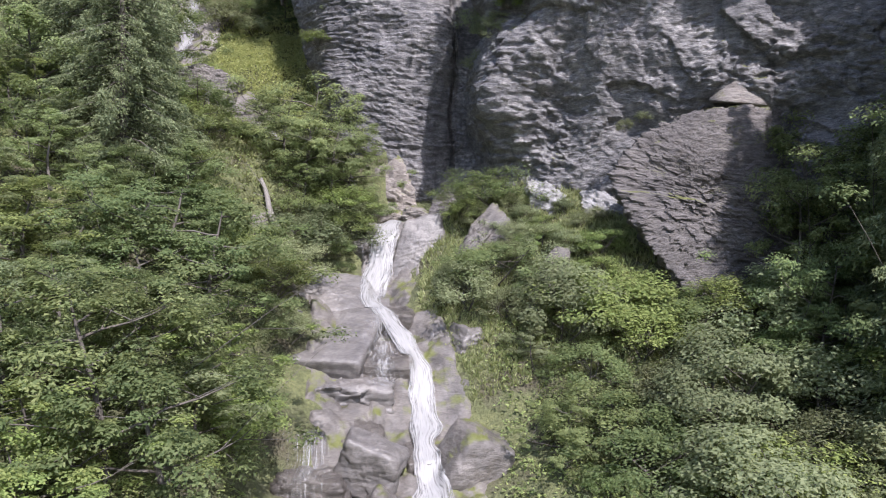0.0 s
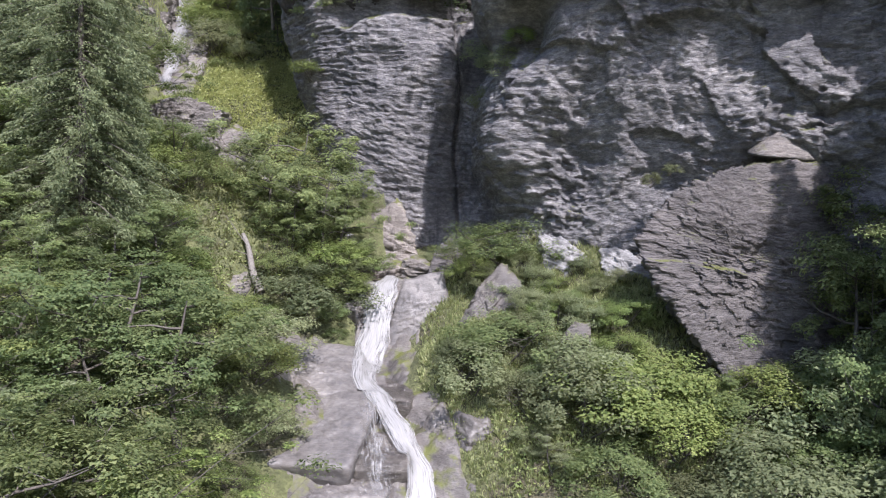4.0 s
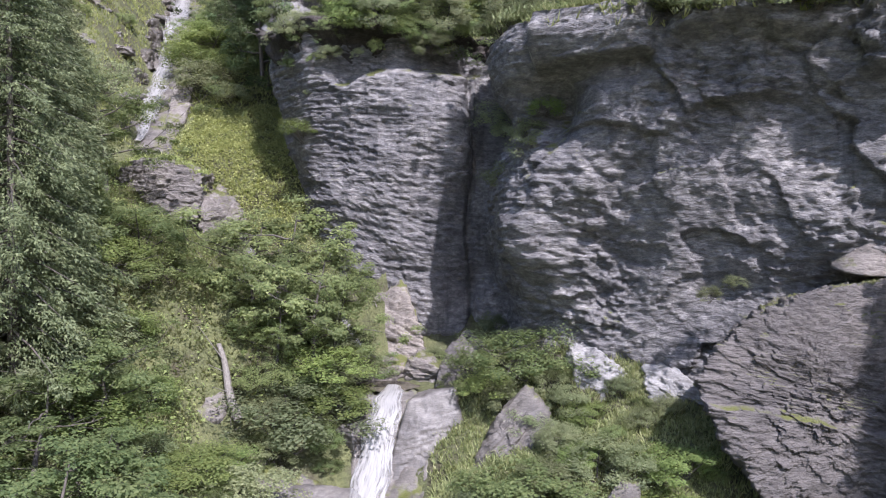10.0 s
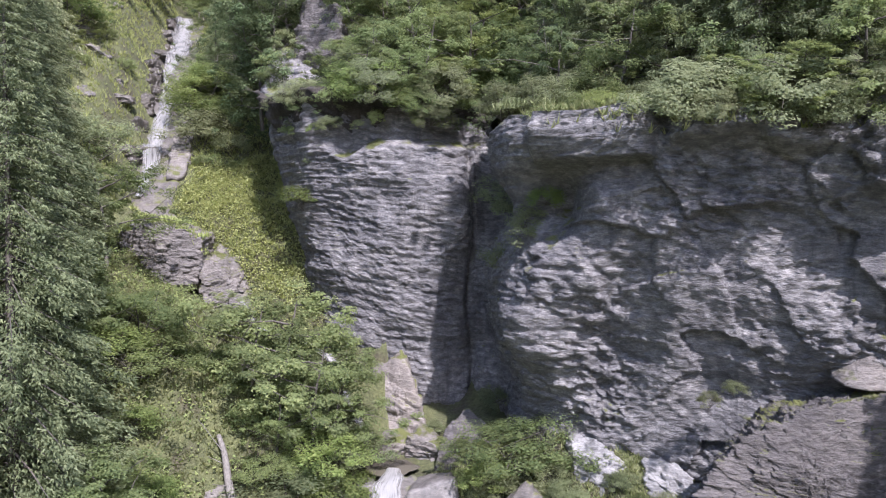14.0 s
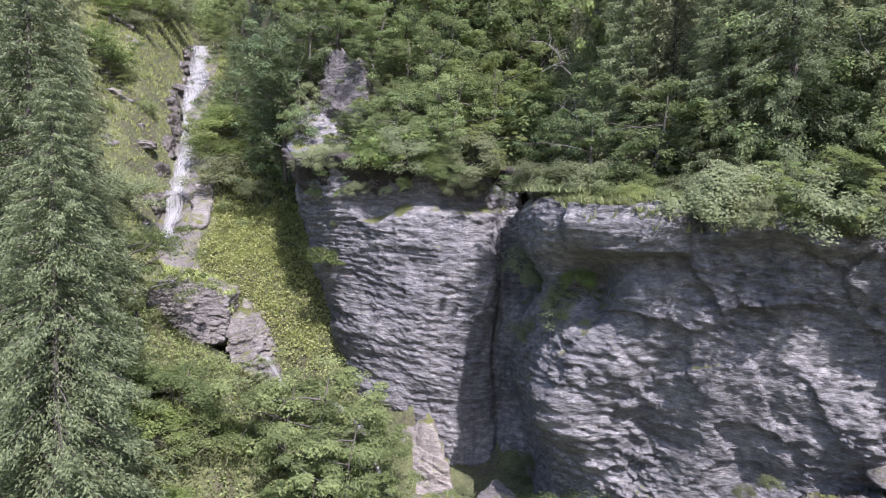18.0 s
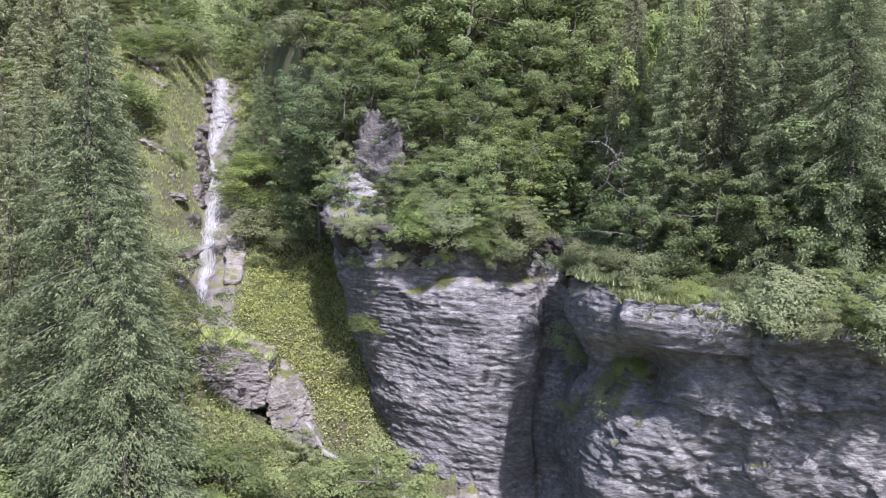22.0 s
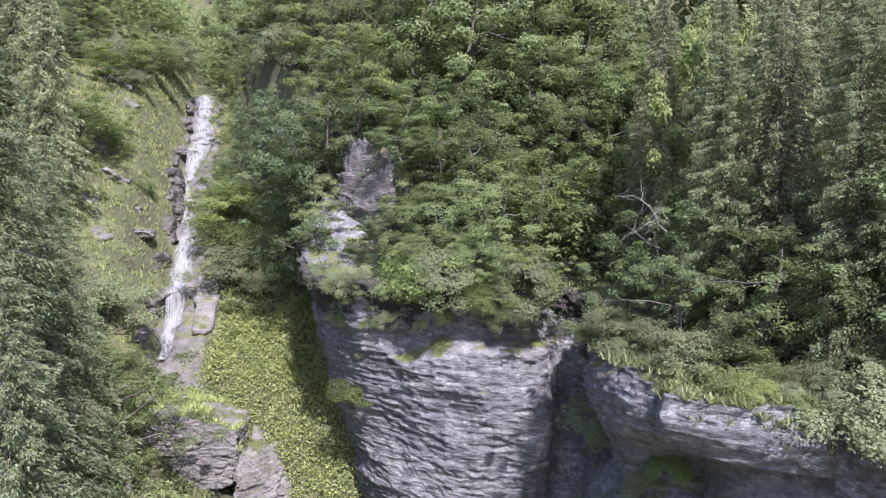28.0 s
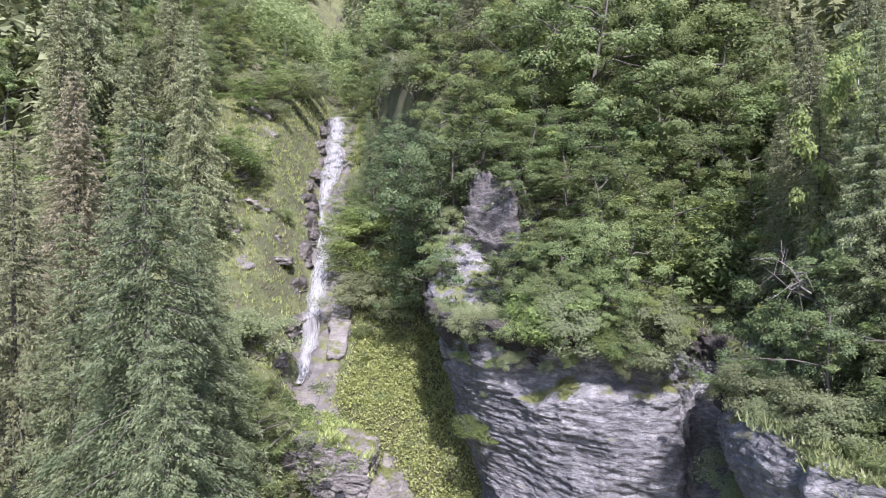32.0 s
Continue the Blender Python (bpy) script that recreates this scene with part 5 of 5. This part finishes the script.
# the ash at (37, 44) is out of view, added to cast shade
for x, y, h in [(28.5, 54.5, 9), (31.0, 54.0, 14), (26.0, 53.0, 5.5), (33.5, 52.0, 17), (36, 50, 19), (42, 46, 16), (37, 44, 14), (41, 53, 16), (33.5, 57, 16), (32.0, 51.0, 12), (29.5, 52.5, 8), (26.5, 50.0, 9), (28.5, 48.0, 11), (30.5, 46.5, 13), (27.5, 55.5, 11), (30.0, 57.0, 13)]:
    plant("ash", x, y, h, wide=0.9)

# wood on top of the cliff
edge = scatter(-70, 60, 40, 180, 3.9, None, 9000, seed=6)
eb, _, elip = behind(edge[:, 0], edge[:, 1])
for (x, y), b, lip in zip(edge, eb, elip):
    if y > 100 and x - float(stream_at(y)[0]) < 7.5:
        continue
    if 1.0 - lip < b < (34 if -12 < x < 28 else 19) and y < 150 and x < 40 and not (-22 < x < -9.5 and 84 < y < 104):
        z = float(brow_height(np.array([x]), np.array([y]))[0]) - 0.3
        if 4.5 < x < 13 and b < 4.5 - lip or -0.5 < x < 5.5 and b < 3.0:
            continue
        if b < 4.0 - lip:
            plant(pick({"bush": 2, "ash": 2, "willow": 1, "maple": 1}), x, y, float(rng.uniform(4.5, 7.5)), z=z, wide=1.15, lean=(0.3, 0.0))
            continue
        if x > 9 and b > 1:
            kind = pick({"spruce": 3, "ash": 1.5, "maple": 1})
        elif b < 8 and y < 100:
            kind = pick({"ash": 3, "maple": 1.6, "beech": 3})
        else:
            kind = pick({"ash": 5, "maple": 2.4, "willow": 0.5, "spruce": 0.7})
        h = float(rng.uniform(15, 22)) if kind == "spruce" else float(rng.uniform(13, 18) if y > 98 else rng.uniform(7, 16))
        plant(kind, x, y, h, z=z)
    elif -5 < b < 1.0 and 97 < y < 165:
        plant(pick({"beech": 5, "old_spruce": 1}), x, y, float(rng.uniform(8, 12)))
for x, y, h, kind in [(-7, 92, 12, 0), (-8, 95, 13, 1), (-6, 90, 11, 1), (-20, 109, 12, 0)]:
    plant("ash", x, y, h, which=kind, z=float(brow_height(np.array([x]), np.array([y]))[0]) - 0.4)
for x, y, z, hh in [(-9.6, 90.5, 59.5, 11), (-7.4, 88.5, 57.5, 9), (-11.6, 95.4, 70.0, 8), (-11.6, 91.6, 61.0, 8), (-16.0, 99.0, 72.0, 11), (-12.5, 99.0, 72.0, 12)]:
    plant("ash", x, y, hh, z=z, wide=1.2)
for x, y, z, hh in [(5.6, 71.5, 46.5, 2.6), (4.6, 76.0, 44.0, 2.6), (4.2, 79.0, 49.0, 3.0), (6.6, 70.4, 49.0, 2.0), (4.0, 79.5, 40.0, 2.0), (3.2, 81.0, 31.5, 2.6)]:
    plant("bush", x, y, hh, z=z, wide=1.2, lean=(0.6, 0.0))
# tall trees on the ridge's western edge, their dark leaf colour painting its shade
for x, y, z, hh in [(-20.6, 95.4, 62.0, 16), (-18.8, 98.0, 66.0, 17), (-22.4, 99.0, 60.0, 18), (-21.0, 101.5, 64.0, 18), (-19.0, 104.0, 67.0, 17), (-22.0, 103.5, 64.0, 18), (-24.0, 107.0, 66.0, 17), (-26.5, 110.5, 68.0, 16), (-29.0, 114.0, 71.0, 15), (-31.5, 118.0, 74.0, 14)]:
    plant("beech", x, y, 0.85 * hh, z=z, wide=0.9)
# growth on the buttress's broken western shoulder
for i in range(len(LINE)):
    if -19 < LINE[i, 0] < -7 and 84 < LINE[i, 1] < 112:
        for drop, lo, hi in ((0.4, 1.2, 2.6), (3.0, 0.9, 1.8), (6.0, 0.8, 1.6)):
            if rng.uniform() < (0.6 if drop < 1 else 0.22):
                out = LINE[i, 3] * (LINE[i, 2] - drop - 30) + 0.2
                x, y = LINE[i, :2] + OUT[i] * out
                plant("bush", float(x), float(y), float(rng.uniform(lo, hi)), z=float(LINE[i, 2]) - drop - 0.3, wide=1.2, lean=(0.45, -0.2))
# low growth hanging under the wooded brow of the buttress
for i in range(len(LINE)):
    if -13 < LINE[i, 0] < 2.5 and 80 < LINE[i, 1] < 92:
        out = LINE[i, 3] * (LINE[i, 2] - 32) - 1.0
        x, y = LINE[i, :2] + OUT[i] * out
        for drop in (0.6, 2.2):
            if rng.uniform() < 0.55:
                plant(pick({"bush": 2, "beech": 1.5}), float(x), float(y) - 0.3, float(rng.uniform(1.2, 3.0)), z=float(LINE[i, 2]) - drop - 0.4, wide=1.2, lean=(0.7, 0.0))
# bushes that hang over the lip
i0 = np.arange(len(LINE))
for i in i0[(LINE[:, 0] < 34) & (LINE[:, 0] > -8)]:
    if rng.uniform() < 0.85:
        lip = LINE[i, 3] * (LINE[i, 2] - 30) + 0.1 + rng.uniform(-1.6, 0.4) + (1.7 if 12 < LINE[i, 0] - 0.5 < 23 else 0.0)
        x, y = LINE[i, :2] + OUT[i] * lip
        if 0.5 < x <= 4.5:
            continue
        if 4.5 < x < 13:
            plant("bush", float(x), float(y) + 0.8, float(rng.uniform(0.7, 1.5)), z=float(LINE[i, 2]) - 0.2, wide=1.3, lean=(0.5, 0.0))
            continue
        plant("bush", float(x), float(y), float(rng.uniform(2.0, 4.2)), z=float(LINE[i, 2]) - 0.5, wide=1.25, lean=(0.5, 0.0), which=int(rng.choice([2, 4, 4, 0])) if x > 12 else None)
        if x < 5 or rng.uniform() < 0.3:
            plant(pick({"ash": 3, "maple": 0.6, "willow": 1}), float(x) + 0.3, float(y) + 0.8, float(rng.uniform(4.0, 6.0)), z=float(LINE[i, 2]) - 0.1, wide=1.2, lean=(0.3, 0.0))
for x, y, h in [(16.5, 67.0, 21), (20.0, 64.5, 22), (11.5, 74.0, 20), (24.5, 61.5, 22)]:
    plant("old_spruce", x, y, h, z=float(brow_height(np.array([x]), np.array([y]))[0]) - 0.3)
for x, y in [(6, 104), (8.5, 107.5), (4.5, 110.5), (10.5, 112), (7.5, 100.5), (2.5, 106), (12.5, 106), (5.5, 115), (9, 117)]:
    plant(pick({"ash": 3, "willow": 1, "spruce": 1}), x, y, float(rng.uniform(11, 16)))
plant("birch", 10.6, 78.0, 26, z=float(brow_height(np.array([10.6]), np.array([78.0]))[0]) - 0.3, wide=0.45)
# added spruces beyond the view's right edge, there only to shade the eastern trees
for x, y, h in [(39, 44, 34), (42, 47, 36), (39.5, 50, 28), (35.6, 43.6, 38), (37.4, 46.8, 38), (35.4, 40.6, 38), (35.2, 47.6, 30), (34.2, 41.6, 32), (32.0, 37.6, 32), (31.4, 45.0, 30), (31.8, 40.6, 34)]:
    plant("old_spruce", x, y, h, wide=0.85)
for x, y in scatter(1.5, 19, 54, 69, 2.3, lambda x, y: x > 3.0, seed=9):
    if rng.uniform() < 0.3 and behind(np.array([x]), np.array([y]))[0][0] < -2.0 and not (x > 13 and y > 56.5):
        plant("bush", x, y, float(rng.uniform(1.3, 2.6)), wide=1.25)
for x, y, z, h in [(-16.0, 90.5, 58.6, 1.8), (-12.5, 87.6, 57.0, 2.4), (-10.0, 86.0, 56.0, 2.2), (-18.5, 95.0, 61.5, 1.6), (-15.0, 86.4, 49.8, 3.0), (-12.2, 85.8, 51.2, 2.0), (-13.6, 86.0, 51.0, 1.6), (14.6, 60.8, 54.0, 4.2), (16.6, 60.0, 53.6, 3.8), (13.2, 62.6, 55.0, 3.0), (18.6, 58.8, 53.4, 3.6), (12.8, 64.6, 55.2, 3.4), (15.6, 61.6, 54.4, 4.6), (20.4, 57.6, 53.2, 4.0), (16.0, 62.8, 35.8, 1.8), (17.6, 62.6, 36.6, 1.6)]:
    plant("bush", x, y, h, z=z - 0.4, wide=1.15, which=4 if x > 12 else None)

# scrub behind the grassy ledge
for i, (x, y) in enumerate([(5.0, 69.0), (6.4, 68.2), (7.9, 67.6), (9.2, 67.2), (10.6, 66.6), (12.0, 66.0), (6.0, 70.6), (8.6, 69.4), (11.2, 68.2), (4.2, 71.2), (3.6, 73.6), (4.6, 75.4)]):
    plant("bush", x, y, 2.0 + 0.5 * (i % 4), z=float(brow_height(np.array([x]), np.array([y]))[0]) - 0.5, wide=1.2, which=(0, 4, 2, 3)[i % 4])
# growth between the buttress's nose and the tower
for x, y, z, h in [(-13.2, 90.4, 59.8, 2.6), (-14.8, 91.0, 60.0, 2.2), (-11.4, 89.4, 59.6, 3.4), (-12.6, 92.4, 62.0, 3.6), (-16.0, 93.4, 62.6, 3.0)]:
    plant("bush", x, y, h, z=z - 0.4, wide=1.3, which=0, lean=(0.4, 0.0))
plant("beech", -12.6, 91.8, 8.0, z=60.5, wide=1.2)
plant("beech", -10.0, 90.2, 9.0, z=60.0, wide=1.1)

# bushes up the gully
for x, y in scatter(-80, -24, 98, 175, 3.4, None, 6000, seed=7):
    xs, _ = stream_at(y)
    d = x - float(xs)
    if -60 < d < -15.0 - 0.08 * max(y - 107, 0) or 5.0 < d < 10:
        if d < -20 or (d > 0 and y > 140):
            plant(pick({"spruce": 2, "ash": 2, "maple": 1}), x, y, float(rng.uniform(8, 15)))
        elif rng.uniform() < 0.85:
            if d < -8 and rng.uniform() < 0.6:
                plant(pick({"maple": 2, "ash": 2}), x, y, float(rng.uniform(5, 8)), wide=1.4)
            else:
                plant("bush", x, y, float(rng.uniform(2.5, 5)), wide=1.3)

for kind, x, y, h in [
    ("bush", -47.6, 105.6, 3.6), ("maple", -50.5, 108.5, 6.0), ("bush", -52.6, 113.0, 6.0), ("bush", -49.0, 115.6, 4.6), ("maple", -53.5, 117.5, 7.0), ("bush", -45.8, 114.6, 3.4),
    ("maple", -58, 130, 8.0), ("bush", -60.5, 137.0, 7.0), ("maple", -61.0, 146.0, 8.0), ("bush", -57.6, 141, 6.0), ("ash", -64.0, 152.0, 9.0), ("bush", -58.8, 152.0, 6.0), ("bush", -60.0, 160.0, 6.0), ("ash", -66.0, 163.0, 9.0), ("bush", -56.0, 134.0, 4.6),
    ("bush", -40.4, 94.4, 4.6), ("bush", -38.6, 92.0, 4.2), ("ash", -40.0, 90.4, 7.0), ("bush", -37.0, 89.6, 4.0), ("bush", -35.6, 88.4, 3.4), ("ash", -37.4, 86.0, 6.5),
    ("bush", -36.4, 121.0, 5.0), ("bush", -35.4, 117.0, 5.4), ("bush", -34.2, 113.0, 5.0), ("bush", -32.8, 109.0, 4.6), ("bush", -31.6, 105.6, 3.8), ("ash", -38.6, 126.0, 7.0),
]:
    plant(kind, x, y, h, wide=1.3)


# ---- grass, herbs and far woods ----
def on_ground(x, y):
    return np.stack([x, y, height(x, y)], 1)


def tufts(name, label, x, y, z, mat, size, blades=6, seed=1):
    g = np.random.default_rng(seed)
    n = len(x)
    c = np.repeat(np.stack([x, y, z], 1), blades, 0)
    m = len(c)
    az = g.uniform(0, 6.283, m)
    bend = g.uniform(0.15, 0.8, m)
    s = size * g.uniform(0.5, 1.3, m)
    d = np.stack([np.cos(az) * bend, np.sin(az) * bend, np.ones(m)], 1)
    d /= np.linalg.norm(d, axis=1)[:, None]
    side = np.stack([-np.sin(az), np.cos(az), 0 * az], 1) * (0.075 * s + 0.016)[:, None]
    c = c + np.stack([np.cos(az), np.sin(az), -1 + 0 * az], 1) * 0.06
    tip = c + d * s[:, None] + np.stack([np.cos(az), np.sin(az), -0.5 + 0 * az], 1) * (0.35 * s * bend)[:, None]
    co = np.stack([c - side, c + side, tip], 1).reshape(-1, 3)
    ob = new(name, mesh_data(name, co, np.arange(3 * m).reshape(m, 3), mat, soft=False))
    return tagged(ob, label, "grass", kind="stuff")


def herbs(name, label, x, y, z, mat, size, per=7, seed=1, spread=0.45, tall=0.6):
    g = np.random.default_rng(seed)
    c = np.repeat(np.stack([x, y, z], 1), per, 0)
    c = c + g.normal(0, 1, c.shape) * np.array([spread, spread, 0.0])
    c[:, 2] = c[:, 2] + g.uniform(0.02, tall, len(c))
    n = np.array([0, 0, 1.0]) + g.normal(0, 0.45, c.shape)
    ob = new(name, mesh_data(name, *leaves(c, n, size, g, 0.6), mat, soft=False))
    return tagged(ob, label, "undergrowth", kind="stuff")


g0 = np.random.default_rng(20)


def field(n, x0, x1, y0, y1, keep):
    x, y = g0.uniform(x0, x1, n), g0.uniform(y0, y1, n)
    w = keep(x, y)
    return x[w], y[w]


def gully(x, y):
    d = x - stream_at(y)[0]
    b, _, _ = behind(x, y)
    return (d > 3.6 + 1.5 * vnoise(x * 0.3, y * 0.3)) & (b < 0.5) & (y > 84)


x, y = field(26000, -60, -16, 84, 165, gully)
tufts("grass", "yellow-green long grass on the gully slope", x, y, height(x, y), GOLD, 0.6, 5, 31)
x, y = field(9000, -60, -16, 84, 165, gully)
herbs("herbs", "yellow-green broad herbs on the gully slope", x, y, height(x, y), GOLD, 0.3, 6, 32)


x, y = field(9000, -32, -12, 82, 106, lambda x, y: (x - stream_at(y)[0] > 1.5) & (behind(x, y)[0] < 0.3))
herbs("herbs", "dense yellow-green herbs at the gully's foot", x, y, height(x, y), GOLD, 0.26, 6, 44)


def west_strip(x, y):
    d = x - stream_at(y)[0]
    return (d < -2) & (d > -26) & (y > 92)


x, y = field(20000, -90, -30, 92, 170, west_strip)
tufts("grass", "green meadow grass on the bank beside the fall", x, y, height(x, y), GOLD, 0.6, 6, 33)


def slope(x, y):
    d = x - stream_at(y)[0]
    return (d > 3.5) & (behind(x, y)[0] < 0.5) & (y < 74)


x, y = field(9000, -2, 18, 52, 74, slope)
tufts("grass", "sunlit green grass on the slope below the cliff", x, y, height(x, y), GRASS, 0.55, 6, 34)
x, y = field(2600, -2, 18, 52, 74, slope)
herbs("herbs", "green herbs on the slope below the cliff", x, y, height(x, y), HERB, 0.17, 6, 35, 0.4, 0.35)


def meadow(x, y):
    d = x - stream_at(y)[0]
    return (d < np.where(y < 68, -11.5, -7)) & (y < 90)


x, y = field(9000, -34, -10, 56, 90, meadow)
tufts("grass", "long grass on the west bank", x, y, height(x, y), GRASS, 0.6, 5, 36)
x, y = field(9000, -40, -10, 30, 90, meadow)
herbs("herbs", "green undergrowth on the west bank", x, y, height(x, y), HERB, 0.26, 7, 37)
x, y = field(5000, 4, 40, 26, 58, lambda x, y: x > 4)
herbs("herbs", "green undergrowth on the east bank", x, y, height(x, y), HERB, 0.26, 7, 38)


def brow(x, y):
    b, _, lip = behind(x, y)
    return (b > 0.2 - lip) & (b < 9)


u = g0.uniform(0, 1, 500)
x, y = -15.2 + 4.6 * u, 87.6 - 2.4 * u + g0.normal(0, 0.5, 500)
tufts("grass", "dry grass tufts on the buttress ledge", x, y, 50.6 + 0.9 * u + g0.normal(0, 0.35, 500), GRASS, 0.9, 6, 40)
x, y = field(26000, -24, 40, 44, 110, brow)
tufts("grass", "pale dry grass hanging over the cliff's edge", x, y, brow_height(x, y) + 0.05, GRASS, 0.5, 5, 39)


# turf on the projecting block and along the lip, wherever the rock's top is flat enough
bpy.context.view_layer.update()
GRAPH = bpy.context.evaluated_depsgraph_get()
CLIFF_MESH = bpy.data.objects["cliff"]
spots = []
for _ in range(2600):
    px, py = g0.uniform(4.6, 30), g0.uniform(52, 68)
    hit, place, nor, _ = CLIFF_MESH.ray_cast(Vector((px, py, 75.0)), Vector((0, 0, -1)))
    if hit and place.z > 52.5 and abs(nor.z) > 0.45:
        spots.append(place[:])
spots = np.array(spots)
tufts("grass", "long pale grass on the rock ledge", spots[:, 0], spots[:, 1], spots[:, 2], GRASS, 0.7, 9, 42)
LEDGE = bpy.data.objects["gully_block"]
tops = []
for _ in range(2600):
    hit, place, nor, _ = LEDGE.ray_cast(Vector((g0.uniform(-38, -25), g0.uniform(88.6, 99.5), 75.0)), Vector((0, 0, -1)))
    if hit and nor.z > 0.4 and vnoise(place.x * 0.4, place.y * 0.4) > -0.35:
        tops.append(place[:])
tops = np.array(tops)
tufts("grass", "yellow-green grass on top of the gully ledge", tops[:, 0], tops[:, 1], tops[:, 2], GOLD, 0.6, 6, 45)
herbs("herbs", "low herbs on the rock ledge", spots[::2, 0], spots[::2, 1], spots[::2, 2], HERB, 0.2, 7, 43, 0.3, 0.4)


def far_woods(label, seed, n, mat, x0, x1, y0, y1, keep, size, lv=100, round_top=0.0):
    """The wooded mountainside far behind, small trees by the hundred."""
    g = np.random.default_rng(seed)
    x, y = g.uniform(x0, x1, n), g.uniform(y0, y1, n)
    b, _, _ = behind(x, y)
    d = x - stream_at(y)[0]
    w = keep(x, y, b, d) & (np.hypot(x + 101, (y - 221) * 0.7) > 11)
    x, y = x[w], y[w]
    z = height(x, y)
    k = len(x)
    h = g.uniform(*size, k)
    f = np.tile(((np.arange(lv) + 0.5) / lv) ** 0.85, k)
    hh, az = np.repeat(h, lv), g.uniform(0, 6.283, k * lv)
    cone, ball = 0.19 * (1 - f) ** 0.8, 0.36 * np.sqrt(np.clip(1 - (2 * f - 1) ** 2, 0, 1))
    rad = (cone * (1 - round_top) + ball * round_top) * hh * g.uniform(0.45, 1.1, k * lv) + 0.1
    c = np.stack([np.repeat(x, lv) + rad * np.cos(az), np.repeat(y, lv) + rad * np.sin(az), np.repeat(z, lv) + hh * (0.06 + 0.94 * f)], 1)
    nn = np.stack([0.5 * np.cos(az), 0.5 * np.sin(az), 0.8 + 0 * az], 1) + g.normal(0, 0.3, (k * lv, 3))
    ob = new("far_woods", mesh_data("far_woods", *leaves(c, nn, 0.085 * hh, g, 0.6), mat, soft=False))
    tagged(ob, label, "forest", kind="stuff")


far_woods("dense spruce woods on the far mountainside", 50, 6500, NEEDLE, -250, 60, 95, 400, lambda x, y, b, d: ((b > np.where((x > -12) & (x < 28) & (y < 140), 26, 18)) | ((d < -30) & (x < -62)) | (y > 215)) & (np.abs(d) > 9), (12, 24))
far_woods("pale green broadleaf woods above the fall", 51, 2200, LEAF_GREEN, -130, -20, 165, 250, lambda x, y, b, d: (np.abs(d) > np.where(y > 172, 1.5, 5)) & (b < 30), (5, 10), 110, 1.0)
far_woods("leafy undergrowth between the trees above the cliff", 52, 1700, LEAF_GREEN, -14, 45, 60, 135, lambda x, y, b, d: (b > 5) & (b < 45), (3, 7), 110, 1.0)
plant("ash", -109, 231, 24, which=1)


# ---- small things ----
def fallen_trunk():
    ob = thing("fallen_trunk", "bleached fallen tree trunk leaning on the slope", "log")
    t = np.linspace(0, 1, 9)[:, None]
    a, b = np.array([-17.7, 69.0, 31.8]), np.array([-15.5, 66.4, 26.8])
    path = a * (1 - t) + b * t + np.array([[0.1, 0, 0.05]]) * np.sin(t * 7)
    part("trunk", mesh_data("trunk", *tube(path, np.linspace(0.18, 0.36, 9), 9), DRIFTWOOD), ob)
    g = np.random.default_rng(60)
    for i in range(5):
        p = path[2 + i]
        q = arc(p, g.normal(0, 1, 3) + (0, 0, 0.5), g.uniform(0.8, 1.8), 0.1, g, 5)
        part("branch_stub", mesh_data("branch_stub", *tube(q, np.linspace(0.05, 0.015, 5), 5), DRIFTWOOD), ob)


fallen_trunk()


def dead_tree(at, size, seed):
    ob = thing("dead_tree", "bare bleached dead tree hanging over the cliff", "dead tree", at=at)
    g = np.random.default_rng(seed)
    q = arc((0, 0, 0), (-0.75, -0.4, 0.45), size, 0.1, g, 8)
    part("trunk", mesh_data("trunk", *tube(q, np.linspace(0.055, 0.015, 8), 6), DRIFTWOOD), ob)
    for i in range(9):
        p = q[2 + i % 6]
        w = arc(p, g.normal(0, 0.7, 3) + (-0.5, -0.2, 0.35), size * g.uniform(0.25, 0.55), 0.0, g, 6)
        twigs = [tube(w, np.linspace(0.028, 0.008, 6), 4)]
        for k in range(3):
            twigs.append(tube(arc(w[2 + k], g.normal(0, 0.8, 3), size * 0.18, 0.0, g, 4), np.linspace(0.02, 0.008, 4), 3))
        part("branch", mesh_data("branch", *joined(twigs), DRIFTWOOD), ob)


dead_tree((5.2, 65.4, 63.6), 3.2, 61)


def railing():
    ob = thing("railing", "small pale wooden railing above the top fall", "railing", at=(-55.0, 170.0, 95.2))
    for i in range(6):
        t = np.array([(i * 0.9, 0.1 * i, -1.2), (i * 0.9, 0.1 * i, 1.1)])
        part("post", mesh_data("post", *tube(t, np.array([0.07, 0.07]), 6), BARK_PALE), ob)
    for z in (0.55, 1.0):
        t = np.array([(-0.2, 0, z), (4.8, 0.5, z)])
        part("rail", mesh_data("rail", *tube(t, np.array([0.05, 0.05]), 6), BARK_PALE), ob)


railing()

for kinds in PLANTS.values():
    for ob in kinds:
        if ob.name not in USED:
            for o in (*ob.children_recursive, ob):
                bpy.data.objects.remove(o)
